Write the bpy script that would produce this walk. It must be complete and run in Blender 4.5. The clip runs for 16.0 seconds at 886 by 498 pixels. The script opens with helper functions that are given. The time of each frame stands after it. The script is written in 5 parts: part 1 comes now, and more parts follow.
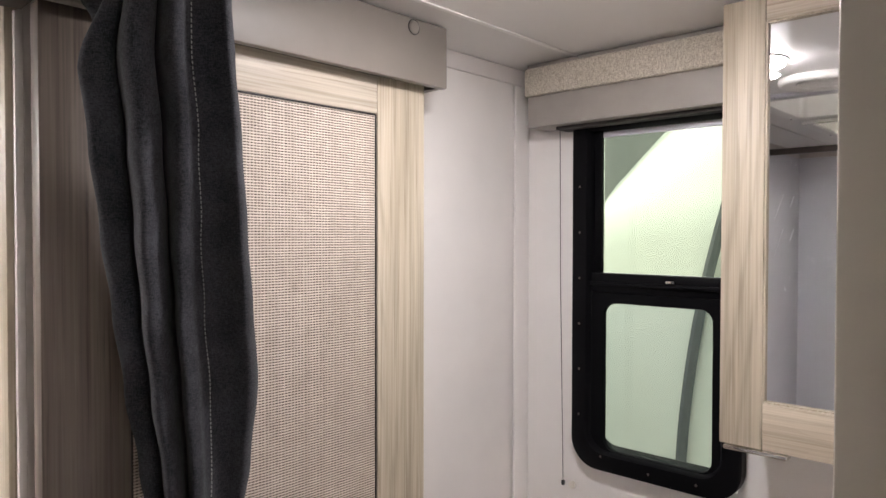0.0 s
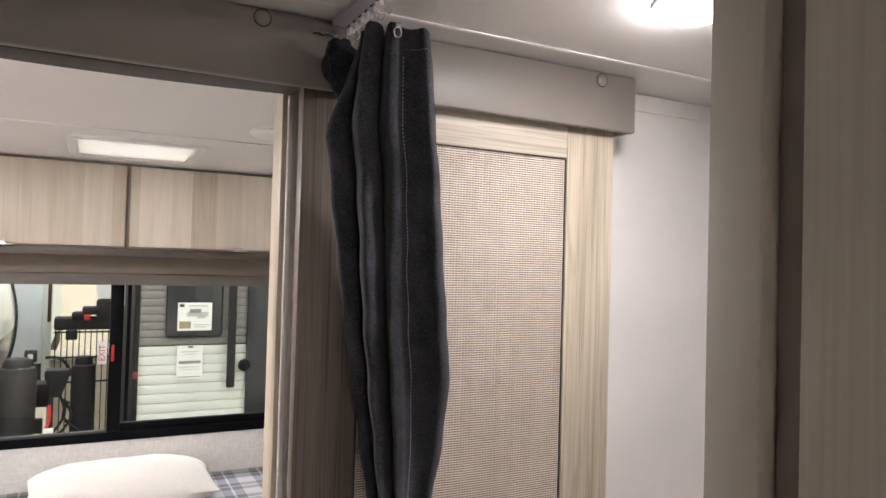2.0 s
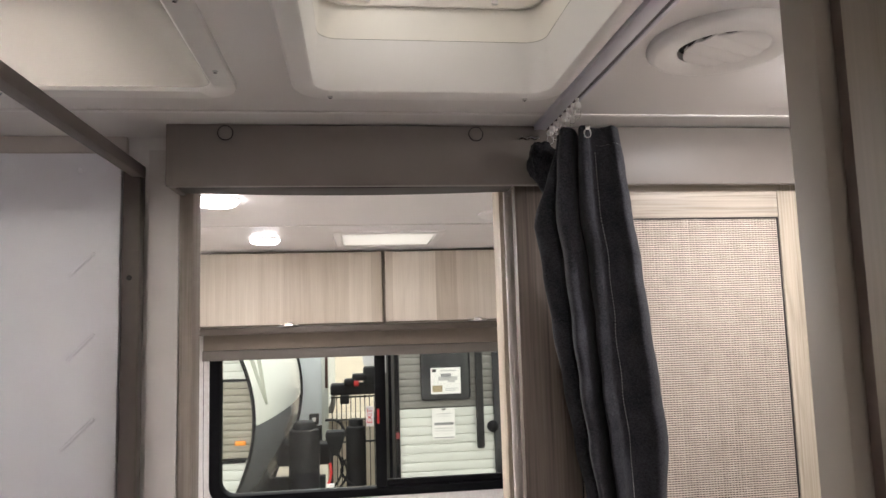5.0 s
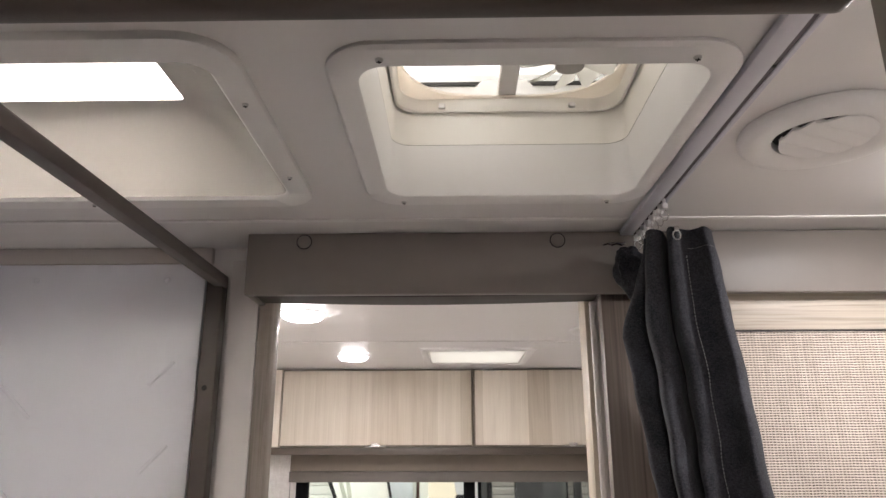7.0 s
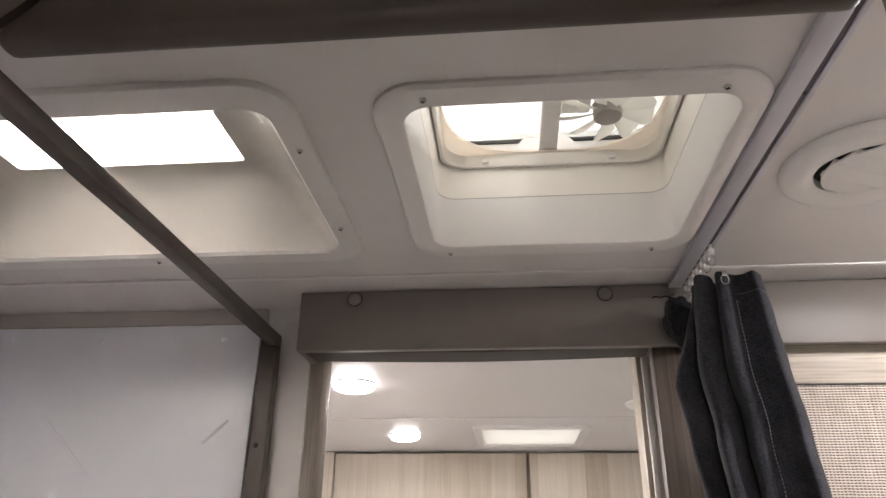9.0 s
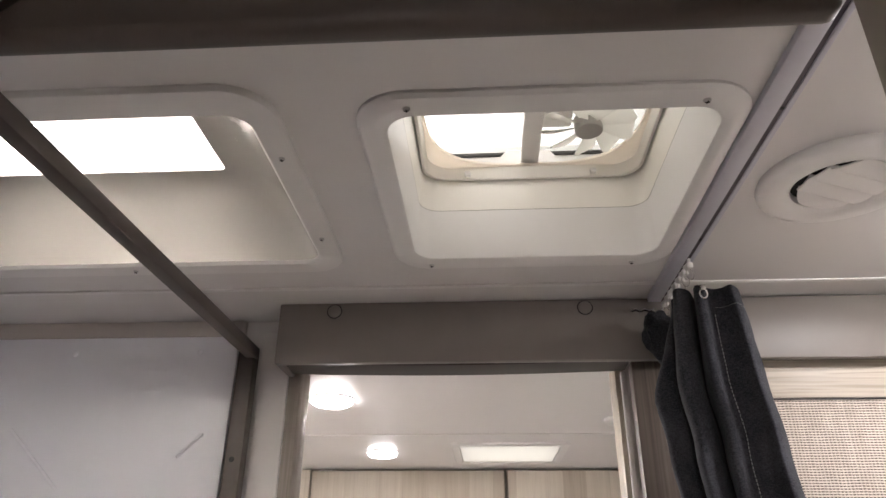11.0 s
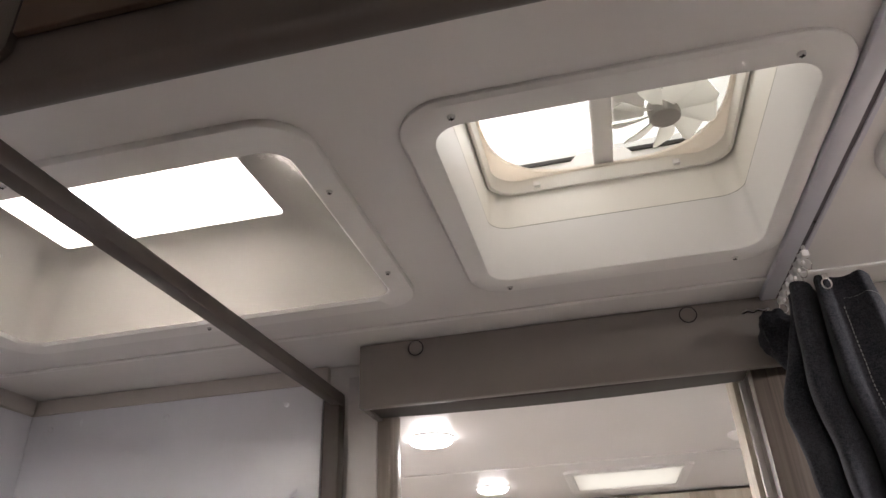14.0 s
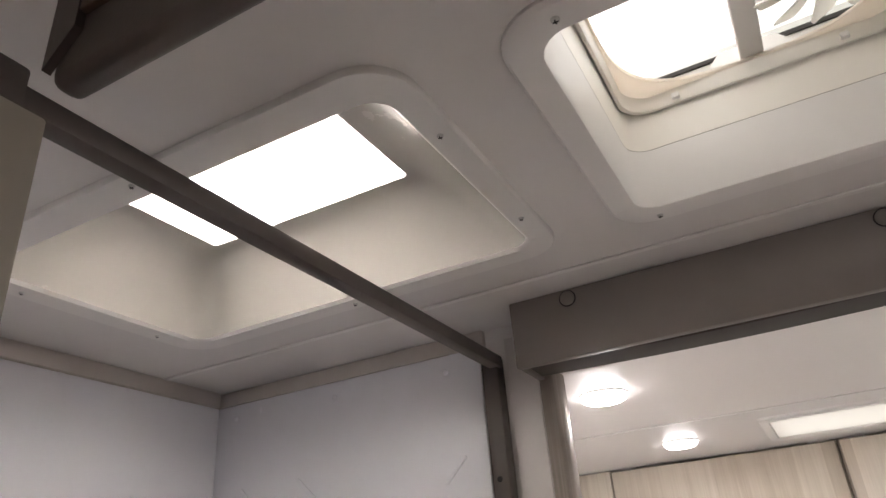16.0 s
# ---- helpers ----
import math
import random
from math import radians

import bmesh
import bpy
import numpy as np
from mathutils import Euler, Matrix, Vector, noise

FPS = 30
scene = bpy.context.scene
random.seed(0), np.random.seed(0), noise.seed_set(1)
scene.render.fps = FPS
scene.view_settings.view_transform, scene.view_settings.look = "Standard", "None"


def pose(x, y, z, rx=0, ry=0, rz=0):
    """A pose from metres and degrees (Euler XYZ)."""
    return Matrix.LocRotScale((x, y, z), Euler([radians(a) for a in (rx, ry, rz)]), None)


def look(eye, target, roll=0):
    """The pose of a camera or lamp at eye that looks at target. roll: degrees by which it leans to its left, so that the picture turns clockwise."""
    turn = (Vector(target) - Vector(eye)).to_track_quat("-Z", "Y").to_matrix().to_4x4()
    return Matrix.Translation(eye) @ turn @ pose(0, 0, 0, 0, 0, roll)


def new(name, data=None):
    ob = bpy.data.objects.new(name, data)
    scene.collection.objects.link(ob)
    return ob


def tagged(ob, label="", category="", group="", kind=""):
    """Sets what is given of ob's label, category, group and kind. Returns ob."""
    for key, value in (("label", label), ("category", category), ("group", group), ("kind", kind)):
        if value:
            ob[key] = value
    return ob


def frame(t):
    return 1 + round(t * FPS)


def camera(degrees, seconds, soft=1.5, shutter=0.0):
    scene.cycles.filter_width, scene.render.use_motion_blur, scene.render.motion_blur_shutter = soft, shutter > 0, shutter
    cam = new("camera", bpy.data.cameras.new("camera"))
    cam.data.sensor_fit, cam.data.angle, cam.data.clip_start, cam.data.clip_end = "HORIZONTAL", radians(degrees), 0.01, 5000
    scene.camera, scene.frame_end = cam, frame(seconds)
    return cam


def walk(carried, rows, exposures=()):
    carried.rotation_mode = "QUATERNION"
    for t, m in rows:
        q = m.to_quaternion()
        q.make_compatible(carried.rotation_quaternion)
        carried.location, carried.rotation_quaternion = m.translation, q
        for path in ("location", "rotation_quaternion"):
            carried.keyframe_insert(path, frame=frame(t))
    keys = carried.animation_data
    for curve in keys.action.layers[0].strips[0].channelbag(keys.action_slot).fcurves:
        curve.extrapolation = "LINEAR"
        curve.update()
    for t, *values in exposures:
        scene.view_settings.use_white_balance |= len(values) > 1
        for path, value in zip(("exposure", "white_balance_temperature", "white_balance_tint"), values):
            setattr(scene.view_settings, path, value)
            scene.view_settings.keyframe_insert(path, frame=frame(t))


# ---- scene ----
cam = camera(65.57, 16.0)
PATH = [
    (0, (0.2958, 0.0615, 1.5940), (-1.0670, 1.5248, 1.5532), 0.09),
    (0.5, (0.3348, 0.0495, 1.5842), (-1.1361, 1.4045, 1.5583), 0.45),
    (1, (0.3744, 0.0422, 1.5772), (-1.2195, 1.2502, 1.5888), 1.32),
    (1.5, (0.4276, 0.0286, 1.5864), (-1.2768, 1.0746, 1.6174), 2.01),
    (2, (0.4933, 0.0364, 1.5887), (-1.2903, 0.9402, 1.6334), 1.54),
    (2.5, (0.5521, 0.0430, 1.5918), (-1.2969, 0.8033, 1.6460), 0.38),
    (3, (0.6035, 0.0374, 1.5964), (-1.2969, 0.6557, 1.6742), -0.37),
    (3.5, (0.6302, 0.0397, 1.6026), (-1.3004, 0.5515, 1.7060), -0.86),
    (4, (0.6514, 0.0354, 1.6063), (-1.2970, 0.4652, 1.7444), -1.15),
    (4.5, (0.6570, 0.0360, 1.6121), (-1.3059, 0.3787, 1.7843), -1.47),
    (5, (0.6517, 0.0347, 1.6161), (-1.3216, 0.2814, 1.8283), -1.67),
    (7.3, (0.5890, 0.0738, 1.5974), (-1.3185, 0.0203, 2.1964), 0.56),
    (7.5, (0.5877, 0.0737, 1.5876), (-1.3126, 0.0098, 2.2078), 1.00),
    (8, (0.5834, 0.0759, 1.5637), (-1.2861, -0.0221, 2.2677), 0.82),
    (8.5, (0.5909, 0.0758, 1.5431), (-1.2464, -0.0675, 2.3202), 0.78),
    (9, (0.5912, 0.0817, 1.5341), (-1.2265, -0.0976, 2.3489), 0.63),
    (11.5, (0.5822, 0.0752, 1.5263), (-1.2144, -0.0299, 2.3987), 0.19),
    (12, (0.5754, 0.0706, 1.5280), (-1.2219, -0.0157, 2.4010), -0.45),
    (12.5, (0.5644, 0.0680, 1.5341), (-1.2274, -0.0237, 2.4177), -1.01),
    (13, (0.5549, 0.0659, 1.5444), (-1.2184, -0.0828, 2.4573), -1.37),
    (13.5, (0.5332, 0.0767, 1.5513), (-1.2184, -0.1646, 2.4860), -2.30),
    (14, (0.5084, 0.0961, 1.5559), (-1.2184, -0.2773, 2.4933), -2.67),
    (14.5, (0.4857, 0.1062, 1.5587), (-1.2132, -0.3969, 2.4864), -3.58),
    (15, (0.4588, 0.1077, 1.5579), (-1.2171, -0.4983, 2.4657), -4.54),
    (15.5, (0.4442, 0.0989, 1.5526), (-1.1921, -0.6125, 2.4561), -4.71),
    (16, (0.4319, 0.0961, 1.5552), (-1.1690, -0.7073, 2.4450), -4.64),
]
walk(cam, [(t, look(eye, target, roll)) for t, eye, target, roll in PATH])

# ---- light and exposure ----
EXPOSURE = 0.97
scene.view_settings.exposure = EXPOSURE
world = bpy.data.worlds.new("world")
scene.world = world
world.use_nodes = True
world.node_tree.nodes["Background"].inputs[0].default_value = (0.96, 1.0, 0.95, 1)
world.node_tree.nodes["Background"].inputs[1].default_value = 1.0


def area_lamp(name, x, y, z, w, h, watts, color, turn=(0, 0, 0), shape="RECTANGLE", spread=180):
    d = bpy.data.lights.new(name, "AREA")
    d.shape, d.size, d.energy, d.color = shape, w, watts, color
    if shape == "RECTANGLE":
        d.size_y = h
    d.spread = radians(spread)
    ob = new(name, d)
    ob.matrix_world = pose(x, y, z, *turn)
    return ob


WARM, COOL = (0.98, 0.93, 0.97), (0.97, 0.95, 1.0)
BEDROOM_WARM = (1.0, 0.945, 0.93)
area_lamp("bath_puck_light", -0.235, 0.805, 1.944, 0.085, 0.085, 1.1, WARM, shape="DISK")
area_lamp("bedroom_puck_light_a", -1.325, -0.358, 1.944, 0.10, 0.10, 13.5, BEDROOM_WARM, shape="DISK")
area_lamp("bedroom_puck_light_b", -2.242, -0.345, 1.944, 0.10, 0.10, 0.25, WARM, shape="DISK")
# unseen lamp behind the camera, added to fill jamb, passage and shower
area_lamp("passage_puck_light", 1.95, -0.08, 1.944, 0.10, 0.10, 2.7, WARM, shape="DISK")
area_lamp("showroom_light_a", -0.2, -0.55, 2.75, 0.9, 0.9, 72, COOL)
area_lamp("showroom_light_b", -6.2, 0.0, 5.5, 4.0, 6.0, 280, COOL)
area_lamp("showroom_light_c", -0.6, 4.6, 4.0, 3.0, 2.5, 44, (0.98, 0.99, 0.93), turn=(-35, 0, 0))


# ---- materials ----
def mat(name):
    m = bpy.data.materials.new(name)
    m.use_nodes = True
    t = m.node_tree
    return m, t, t.nodes["Principled BSDF"]


def node(t, kind, **kw):
    n = t.nodes.new(kind)
    for k, v in kw.items():
        if k in n.inputs:
            n.inputs[k].default_value = v
    return n


def mapped(t, scale, rot=(0, 0, 0)):
    c = t.nodes.new("ShaderNodeNewGeometry")
    m = t.nodes.new("ShaderNodeMapping")
    m.inputs["Scale"].default_value = scale
    m.inputs["Rotation"].default_value = rot
    t.links.new(c.outputs["Position"], m.inputs[0])
    return m.outputs[0]


def noise_tex(t, vec, scale=5.0, detail=4.0, rough=0.55, dist=0.0):
    n = node(t, "ShaderNodeTexNoise", Scale=scale, Detail=detail, Roughness=rough, Distortion=dist)
    t.links.new(vec, n.inputs["Vector"])
    return n.outputs[0]


def ramp(t, fac, stops):
    r = t.nodes.new("ShaderNodeValToRGB")
    e = r.color_ramp.elements
    while len(e) < len(stops):
        e.new(0.5)
    for el, (p, c) in zip(e, stops):
        el.position, el.color = p, (*c, 1)
    t.links.new(fac, r.inputs[0])
    return r.outputs[0]


def mathn(t, op, a, b=None, c=None):
    n = t.nodes.new("ShaderNodeMath")
    n.operation = op
    for i, v in enumerate((a, b, c)):
        if v is None:
            continue
        if isinstance(v, (int, float)):
            n.inputs[i].default_value = v
        else:
            t.links.new(v, n.inputs[i])
    return n.outputs[0]


def bumped(t, bsdf, height, strength=0.2, dist=0.002):
    b = t.nodes.new("ShaderNodeBump")
    b.inputs["Strength"].default_value, b.inputs["Distance"].default_value = strength, dist
    t.links.new(height, b.inputs["Height"])
    t.links.new(b.outputs[0], bsdf.inputs["Normal"])


def plain(name, color, rough=0.5, metal=0.0, var=0.08, scale=9.0, bump=0.05, fine=180.0, spec=0.5, coat=0.0, rvar=0.08):
    """Paint, plastic or metal with soft stains and a fine relief."""
    m, t, b = mat(name)
    v = mapped(t, (1, 1, 1))
    n = noise_tex(t, v, scale, 5.0, 0.6)
    lo = tuple(max(0, c * (1 - var)) for c in color)
    hi = tuple(min(1, c * (1 + var)) for c in color)
    t.links.new(ramp(t, n, [(0.3, lo), (0.7, hi)]), b.inputs["Base Color"])
    b.inputs["Roughness"].default_value, b.inputs["Metallic"].default_value = rough, metal
    b.inputs["Specular IOR Level"].default_value = spec
    b.inputs["Coat Weight"].default_value = coat
    r = mathn(t, "MULTIPLY_ADD", n, rvar, rough - rvar / 2)
    t.links.new(r, b.inputs["Roughness"])
    bumped(t, b, noise_tex(t, v, fine, 3.0), bump, 0.001)
    return m


def wood(name, dark, light, along="z", rough=0.45, grain=1.0, contrast=1.0, plank=0.0):
    """Printed wood laminate: fine long grain lines, pores and a faint cathedral figure along one axis."""
    m, t, b = mat(name)
    axis = {"z": 2, "y": 1, "x": 0}[along]

    def along_grain(k):
        return mapped(t, tuple(k if i == axis else 1 for i in range(3)))

    big = noise_tex(t, along_grain(0.06), 8.0 * grain, 3.0, 0.5, 0.8)
    band = noise_tex(t, along_grain(0.022), 70.0 * grain, 3.0, 0.55, 0.25)
    fine = noise_tex(t, along_grain(0.012), 260.0, 3.0, 0.6, 0.15)
    pores = noise_tex(t, along_grain(0.030), 190.0, 2.0, 0.5, 0.4)
    # cathedral figure: contour lines of a slow, stretched field
    field = noise_tex(t, along_grain(0.075), 4.5 * grain, 1.0, 0.4, 0.4)
    ring = mathn(t, "MULTIPLY_ADD", mathn(t, "SINE", mathn(t, "MULTIPLY", field, 120.0)), 0.5, 0.5)
    ring = mathn(t, "MULTIPLY", mathn(t, "POWER", ring, 4.0), mathn(t, "GREATER_THAN", big, 0.46))
    pit = mathn(t, "MAXIMUM", mathn(t, "MULTIPLY", mathn(t, "SUBTRACT", pores, 0.56), 5.0), 0.0)
    pit = mathn(t, "MINIMUM", pit, 1.0)
    f = mathn(t, "ADD", mathn(t, "MULTIPLY", mathn(t, "SUBTRACT", big, 0.5), 0.5 * contrast), mathn(t, "MULTIPLY", mathn(t, "SUBTRACT", band, 0.5), 0.9 * contrast))
    f = mathn(t, "ADD", f, mathn(t, "MULTIPLY_ADD", mathn(t, "SUBTRACT", fine, 0.5), 0.9 * contrast, 0.62))
    f = mathn(t, "MULTIPLY_ADD", ring, -0.16 * contrast, mathn(t, "MULTIPLY_ADD", pit, -0.30 * contrast, f))
    if plank:
        # printed planks side by side, each of its own tone
        sep = t.nodes.new("ShaderNodeSeparateXYZ")
        t.links.new(mapped(t, (1, 1, 1)), sep.inputs[0])
        wn_ = t.nodes.new("ShaderNodeTexWhiteNoise")
        wn_.noise_dimensions = "1D"
        t.links.new(mathn(t, "FLOOR", mathn(t, "MULTIPLY_ADD", band, 0.12, mathn(t, "MULTIPLY", sep.outputs[1], 1 / plank))), wn_.inputs["W"])
        f = mathn(t, "MULTIPLY_ADD", mathn(t, "SUBTRACT", wn_.outputs[0], 0.5), 0.42, f)
    t.links.new(ramp(t, f, [(0.15, dark), (0.85, light)]), b.inputs["Base Color"])
    b.inputs["Roughness"].default_value = rough
    b.inputs["Specular IOR Level"].default_value = 0.35
    bumped(t, b, mathn(t, "SUBTRACT", fine, pit), 0.14, 0.0006)
    return m


def woven(name):
    """Vinyl weave: pale weft rows broken by dark gaps between the warp threads."""
    m, t, b = mat(name)
    v = mapped(t, (1, 1, 1))
    sep = t.nodes.new("ShaderNodeSeparateXYZ")
    t.links.new(v, sep.inputs[0])
    slow = noise_tex(t, v, 35.0, 3.0, 0.7)
    streak = noise_tex(t, mapped(t, (1, 1, 0.02)), 60.0, 3.0, 0.7)
    pz = mathn(t, "FRACT", mathn(t, "MULTIPLY_ADD", slow, 0.45, mathn(t, "MULTIPLY", sep.outputs[2], 1 / 0.0043)))
    py = mathn(t, "FRACT", mathn(t, "MULTIPLY_ADD", streak, 0.9, mathn(t, "MULTIPLY", sep.outputs[1], 1 / 0.0060)))
    row = mathn(t, "ABSOLUTE", mathn(t, "SUBTRACT", pz, 0.5))
    col = mathn(t, "ABSOLUTE", mathn(t, "SUBTRACT", py, 0.5))
    hole = mathn(t, "MULTIPLY", mathn(t, "SMOOTH_MIN", mathn(t, "MULTIPLY", mathn(t, "SUBTRACT", row, 0.24), 12.0), 1.0, 0.15),
                 mathn(t, "MULTIPLY_ADD", mathn(t, "GREATER_THAN", mathn(t, "MULTIPLY_ADD", streak, 0.25, col), 0.31), 0.60, 0.36))
    hole = mathn(t, "MAXIMUM", hole, 0.0)
    base = ramp(t, mathn(t, "MULTIPLY_ADD", slow, 0.5, mathn(t, "MULTIPLY", streak, 0.5)),
                [(0.3, (0.55, 0.46, 0.385)), (0.7, (0.80, 0.70, 0.61))])
    mix = t.nodes.new("ShaderNodeMix")
    mix.data_type = "RGBA"
    t.links.new(hole, mix.inputs["Factor"])
    t.links.new(base, mix.inputs["A"])
    mix.inputs["B"].default_value = (0.055, 0.031, 0.022, 1)
    t.links.new(mix.outputs["Result"], b.inputs["Base Color"])
    b.inputs["Roughness"].default_value = 0.6
    h = mathn(t, "SUBTRACT", mathn(t, "MULTIPLY", mathn(t, "COSINE", mathn(t, "MULTIPLY", mathn(t, "SUBTRACT", pz, 0.5), 6.28)), 0.5), hole)
    bumped(t, b, h, 0.5, 0.0012)
    return m


def cloth(name, dark, light, pitch=0.0011, rough=0.9, mix_scale=20.0, blotch=0.10):
    """Plain-woven fabric with a melange of two yarn colours."""
    m, t, b = mat(name)
    v = mapped(t, (1, 1, 1))
    a = noise_tex(t, mapped(t, (1, 1, 0.22)), 0.5 / pitch, 2.0, 0.7)
    c = noise_tex(t, mapped(t, (0.22, 0.22, 1)), 0.5 / pitch, 2.0, 0.7)
    s = noise_tex(t, v, mix_scale, 4.0, 0.6)
    f = mathn(t, "MULTIPLY_ADD", s, blotch, mathn(t, "MULTIPLY", mathn(t, "ADD", a, c), (1.02 - blotch) / 2))
    t.links.new(ramp(t, f, [(0.43, dark), (0.61, light)]), b.inputs["Base Color"])
    b.inputs["Roughness"].default_value = rough
    b.inputs["Sheen Weight"].default_value = 0.06
    b.inputs["Specular IOR Level"].default_value = 0.2
    bumped(t, b, mathn(t, "ADD", a, c), 0.35, 0.0006)
    return m


def milky(name, color, shine=0.25):
    """Translucent acrylic that lets daylight or lamp light through, diffused."""
    m, t, b = mat(name)
    tr = t.nodes.new("ShaderNodeBsdfTranslucent")
    tr.inputs[0].default_value = (*color, 1)
    df = t.nodes.new("ShaderNodeBsdfDiffuse")
    df.inputs[0].default_value = (*color, 1)
    mx = t.nodes.new("ShaderNodeMixShader")
    mx.inputs[0].default_value = shine
    t.links.new(tr.outputs[0], mx.inputs[1])
    t.links.new(df.outputs[0], mx.inputs[2])
    t.links.new(mx.outputs[0], t.nodes["Material Output"].inputs[0])
    return m


def glowing(name, color, power):
    m, t, b = mat(name)
    b.inputs["Base Color"].default_value = (*color, 1)
    b.inputs["Emission Color"].default_value = (*color, 1)
    b.inputs["Emission Strength"].default_value = power
    return m


def clear_glass(name, tint=(0.93, 0.97, 0.94)):
    m, t, b = mat(name)
    tp = t.nodes.new("ShaderNodeBsdfTransparent")
    tp.inputs[0].default_value = (*tint, 1)
    gl = t.nodes.new("ShaderNodeBsdfGlossy")
    gl.inputs["Roughness"].default_value = 0.02
    fr = node(t, "ShaderNodeFresnel", IOR=1.45)
    mx = t.nodes.new("ShaderNodeMixShader")
    t.links.new(fr.outputs[0], mx.inputs[0])
    t.links.new(tp.outputs[0], mx.inputs[1])
    t.links.new(gl.outputs[0], mx.inputs[2])
    t.links.new(mx.outputs[0], t.nodes["Material Output"].inputs[0])
    return m


M_CEIL = plain("ceiling_vinyl", (0.74, 0.715, 0.70), 0.31, var=0.015, scale=3.0, bump=0.03, fine=90, rvar=0.01)
M_WALL = plain("wall_paper", (0.80, 0.77, 0.75), 0.55, var=0.04, scale=4, bump=0.08, fine=300)
M_BATHTRIM = plain("vinyl_trim", (0.74, 0.70, 0.68), 0.45, var=0.04)
M_WOOD_V = wood("ash_laminate_upright", (0.30, 0.245, 0.175), (0.58, 0.51, 0.405), "z")
M_WOOD_H = wood("ash_laminate_level", (0.34, 0.285, 0.22), (0.62, 0.555, 0.465), "y")
M_WOOD_X = wood("ash_laminate_cross", (0.34, 0.275, 0.20), (0.64, 0.56, 0.45), "x")
M_WOOD_PALE = wood("pale_ash_front", (0.46, 0.385, 0.295), (0.78, 0.71, 0.61), "z", grain=0.6, contrast=0.42, plank=0.105)
M_WOOD_DARK = wood("grey_oak_laminate", (0.165, 0.138, 0.107), (0.385, 0.335, 0.272), "z", grain=0.45, contrast=0.34)
# grey-brown stile laminate, with the curtain's shade mixed into its tone
M_WOOD_STILE_SHADED = wood("umber_oak_laminate", (0.080, 0.061, 0.050), (0.188, 0.151, 0.126), "z")
M_WOVEN = woven("woven_vinyl")
M_CURTAIN = cloth("charcoal_cloth", (0.0125, 0.0126, 0.0152), (0.051, 0.0514, 0.0605), 0.0006, mix_scale=14.0, blotch=0.34)
M_STITCH = plain("grey_thread", (0.32, 0.315, 0.31), 0.9)
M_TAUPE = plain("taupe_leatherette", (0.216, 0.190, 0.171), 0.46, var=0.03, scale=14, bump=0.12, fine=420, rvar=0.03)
# darker copy of the taupe wrap: the near valance's shade put into colour
M_TAUPE_SHADED = plain("dark_brown_leatherette", (0.092, 0.073, 0.064), 0.45, var=0.08, scale=14, bump=0.18, fine=420)
M_TAUPE_TRIM = plain("taupe_wrap", (0.35, 0.312, 0.26), 0.5, var=0.05)
M_BROWN_RAIL = plain("brown_wrap", (0.085, 0.067, 0.052), 0.5, var=0.06)
# brown lining taken near black to hold the shade under the valance
M_LINING_SHADED = plain("dark_brown_lining", (0.045, 0.032, 0.027), 0.55, var=0.1)
M_OPENTRIM = wood("taupe_grain_trim", (0.22, 0.185, 0.155), (0.40, 0.35, 0.305), "z")
M_BLADE = milky("fan_blade_plastic", (0.88, 0.87, 0.84), 0.30)
M_LINEN = cloth("oat_linen", (0.40, 0.35, 0.285), (0.72, 0.66, 0.57), 0.0007, mix_scale=60.0, blotch=0.06)
M_GREYBOARD = plain("grey_board", (0.335, 0.305, 0.28), 0.5)
M_PLASTIC = plain("white_plastic", (0.82, 0.80, 0.78), 0.34, var=0.01, bump=0.02, rvar=0.0)
M_CREAM = plain("cream_plastic", (0.90, 0.87, 0.81), 0.30, var=0.0, bump=0.0, rvar=0.0)
M_SHOWER = plain("grey_acrylic", (0.86, 0.86, 0.915), 0.27, var=0.015, bump=0.02, rvar=0.02)
M_FRAME = plain("brown_anodised_frame", (0.105, 0.085, 0.075), 0.45, metal=0.1, var=0.08)
M_BLACK = plain("black_window_frame", (0.004, 0.004, 0.005), 0.45, var=0.1, spec=0.08)
M_RUBBER = plain("dark_gasket", (0.03, 0.026, 0.024), 0.6)
M_CHROME = plain("brushed_nickel", (0.72, 0.70, 0.68), 0.22, metal=1.0, var=0.04)
M_ALU = plain("pale_aluminium", (0.60, 0.59, 0.645), 0.42, metal=0.25, var=0.02)
M_SCREW = plain("steel_screw", (0.55, 0.54, 0.53), 0.38, metal=0.6)
M_HOLE = plain("dark_recess", (0.02, 0.018, 0.018), 0.8)
M_MIRROR = plain("mirror_glass", (0.80, 0.81, 0.82), 0.02, metal=1.0, var=0.0, bump=0.0)
M_MIRROR.node_tree.nodes["Principled BSDF"].inputs["Roughness"].default_value = 0.015
for lk in list(M_MIRROR.node_tree.links):
    if lk.to_socket.name in ("Roughness", "Normal"):
        M_MIRROR.node_tree.links.remove(lk)
M_MILKY = milky("milky_acrylic", (0.81, 0.78, 0.73))
M_LID = milky("smoked_milky_lid", (0.235, 0.226, 0.204))
M_LAMP = glowing("lamp_diffuser", (1.0, 0.95, 0.96), 58.0)
M_LAMP_SOFT = glowing("soft_lamp_diffuser", (1.0, 0.95, 0.96), 18.0)
M_LAMP_DIM = glowing("dim_lamp_diffuser", (1.0, 0.95, 0.96), 9.0)
M_GLASS = clear_glass("window_glass", (0.965, 0.97, 0.95))
M_GLASS_GREEN = clear_glass("tinted_window_glass", (0.86, 0.90, 0.83))
M_GLASS_GREY = clear_glass("grey_window_glass", (0.76, 0.80, 0.775))
# floor stays out of view; pale tone picked to bounce light onto the ceilings
M_FLOOR = wood("vinyl_plank", (0.36, 0.31, 0.265), (0.58, 0.52, 0.46), "x")
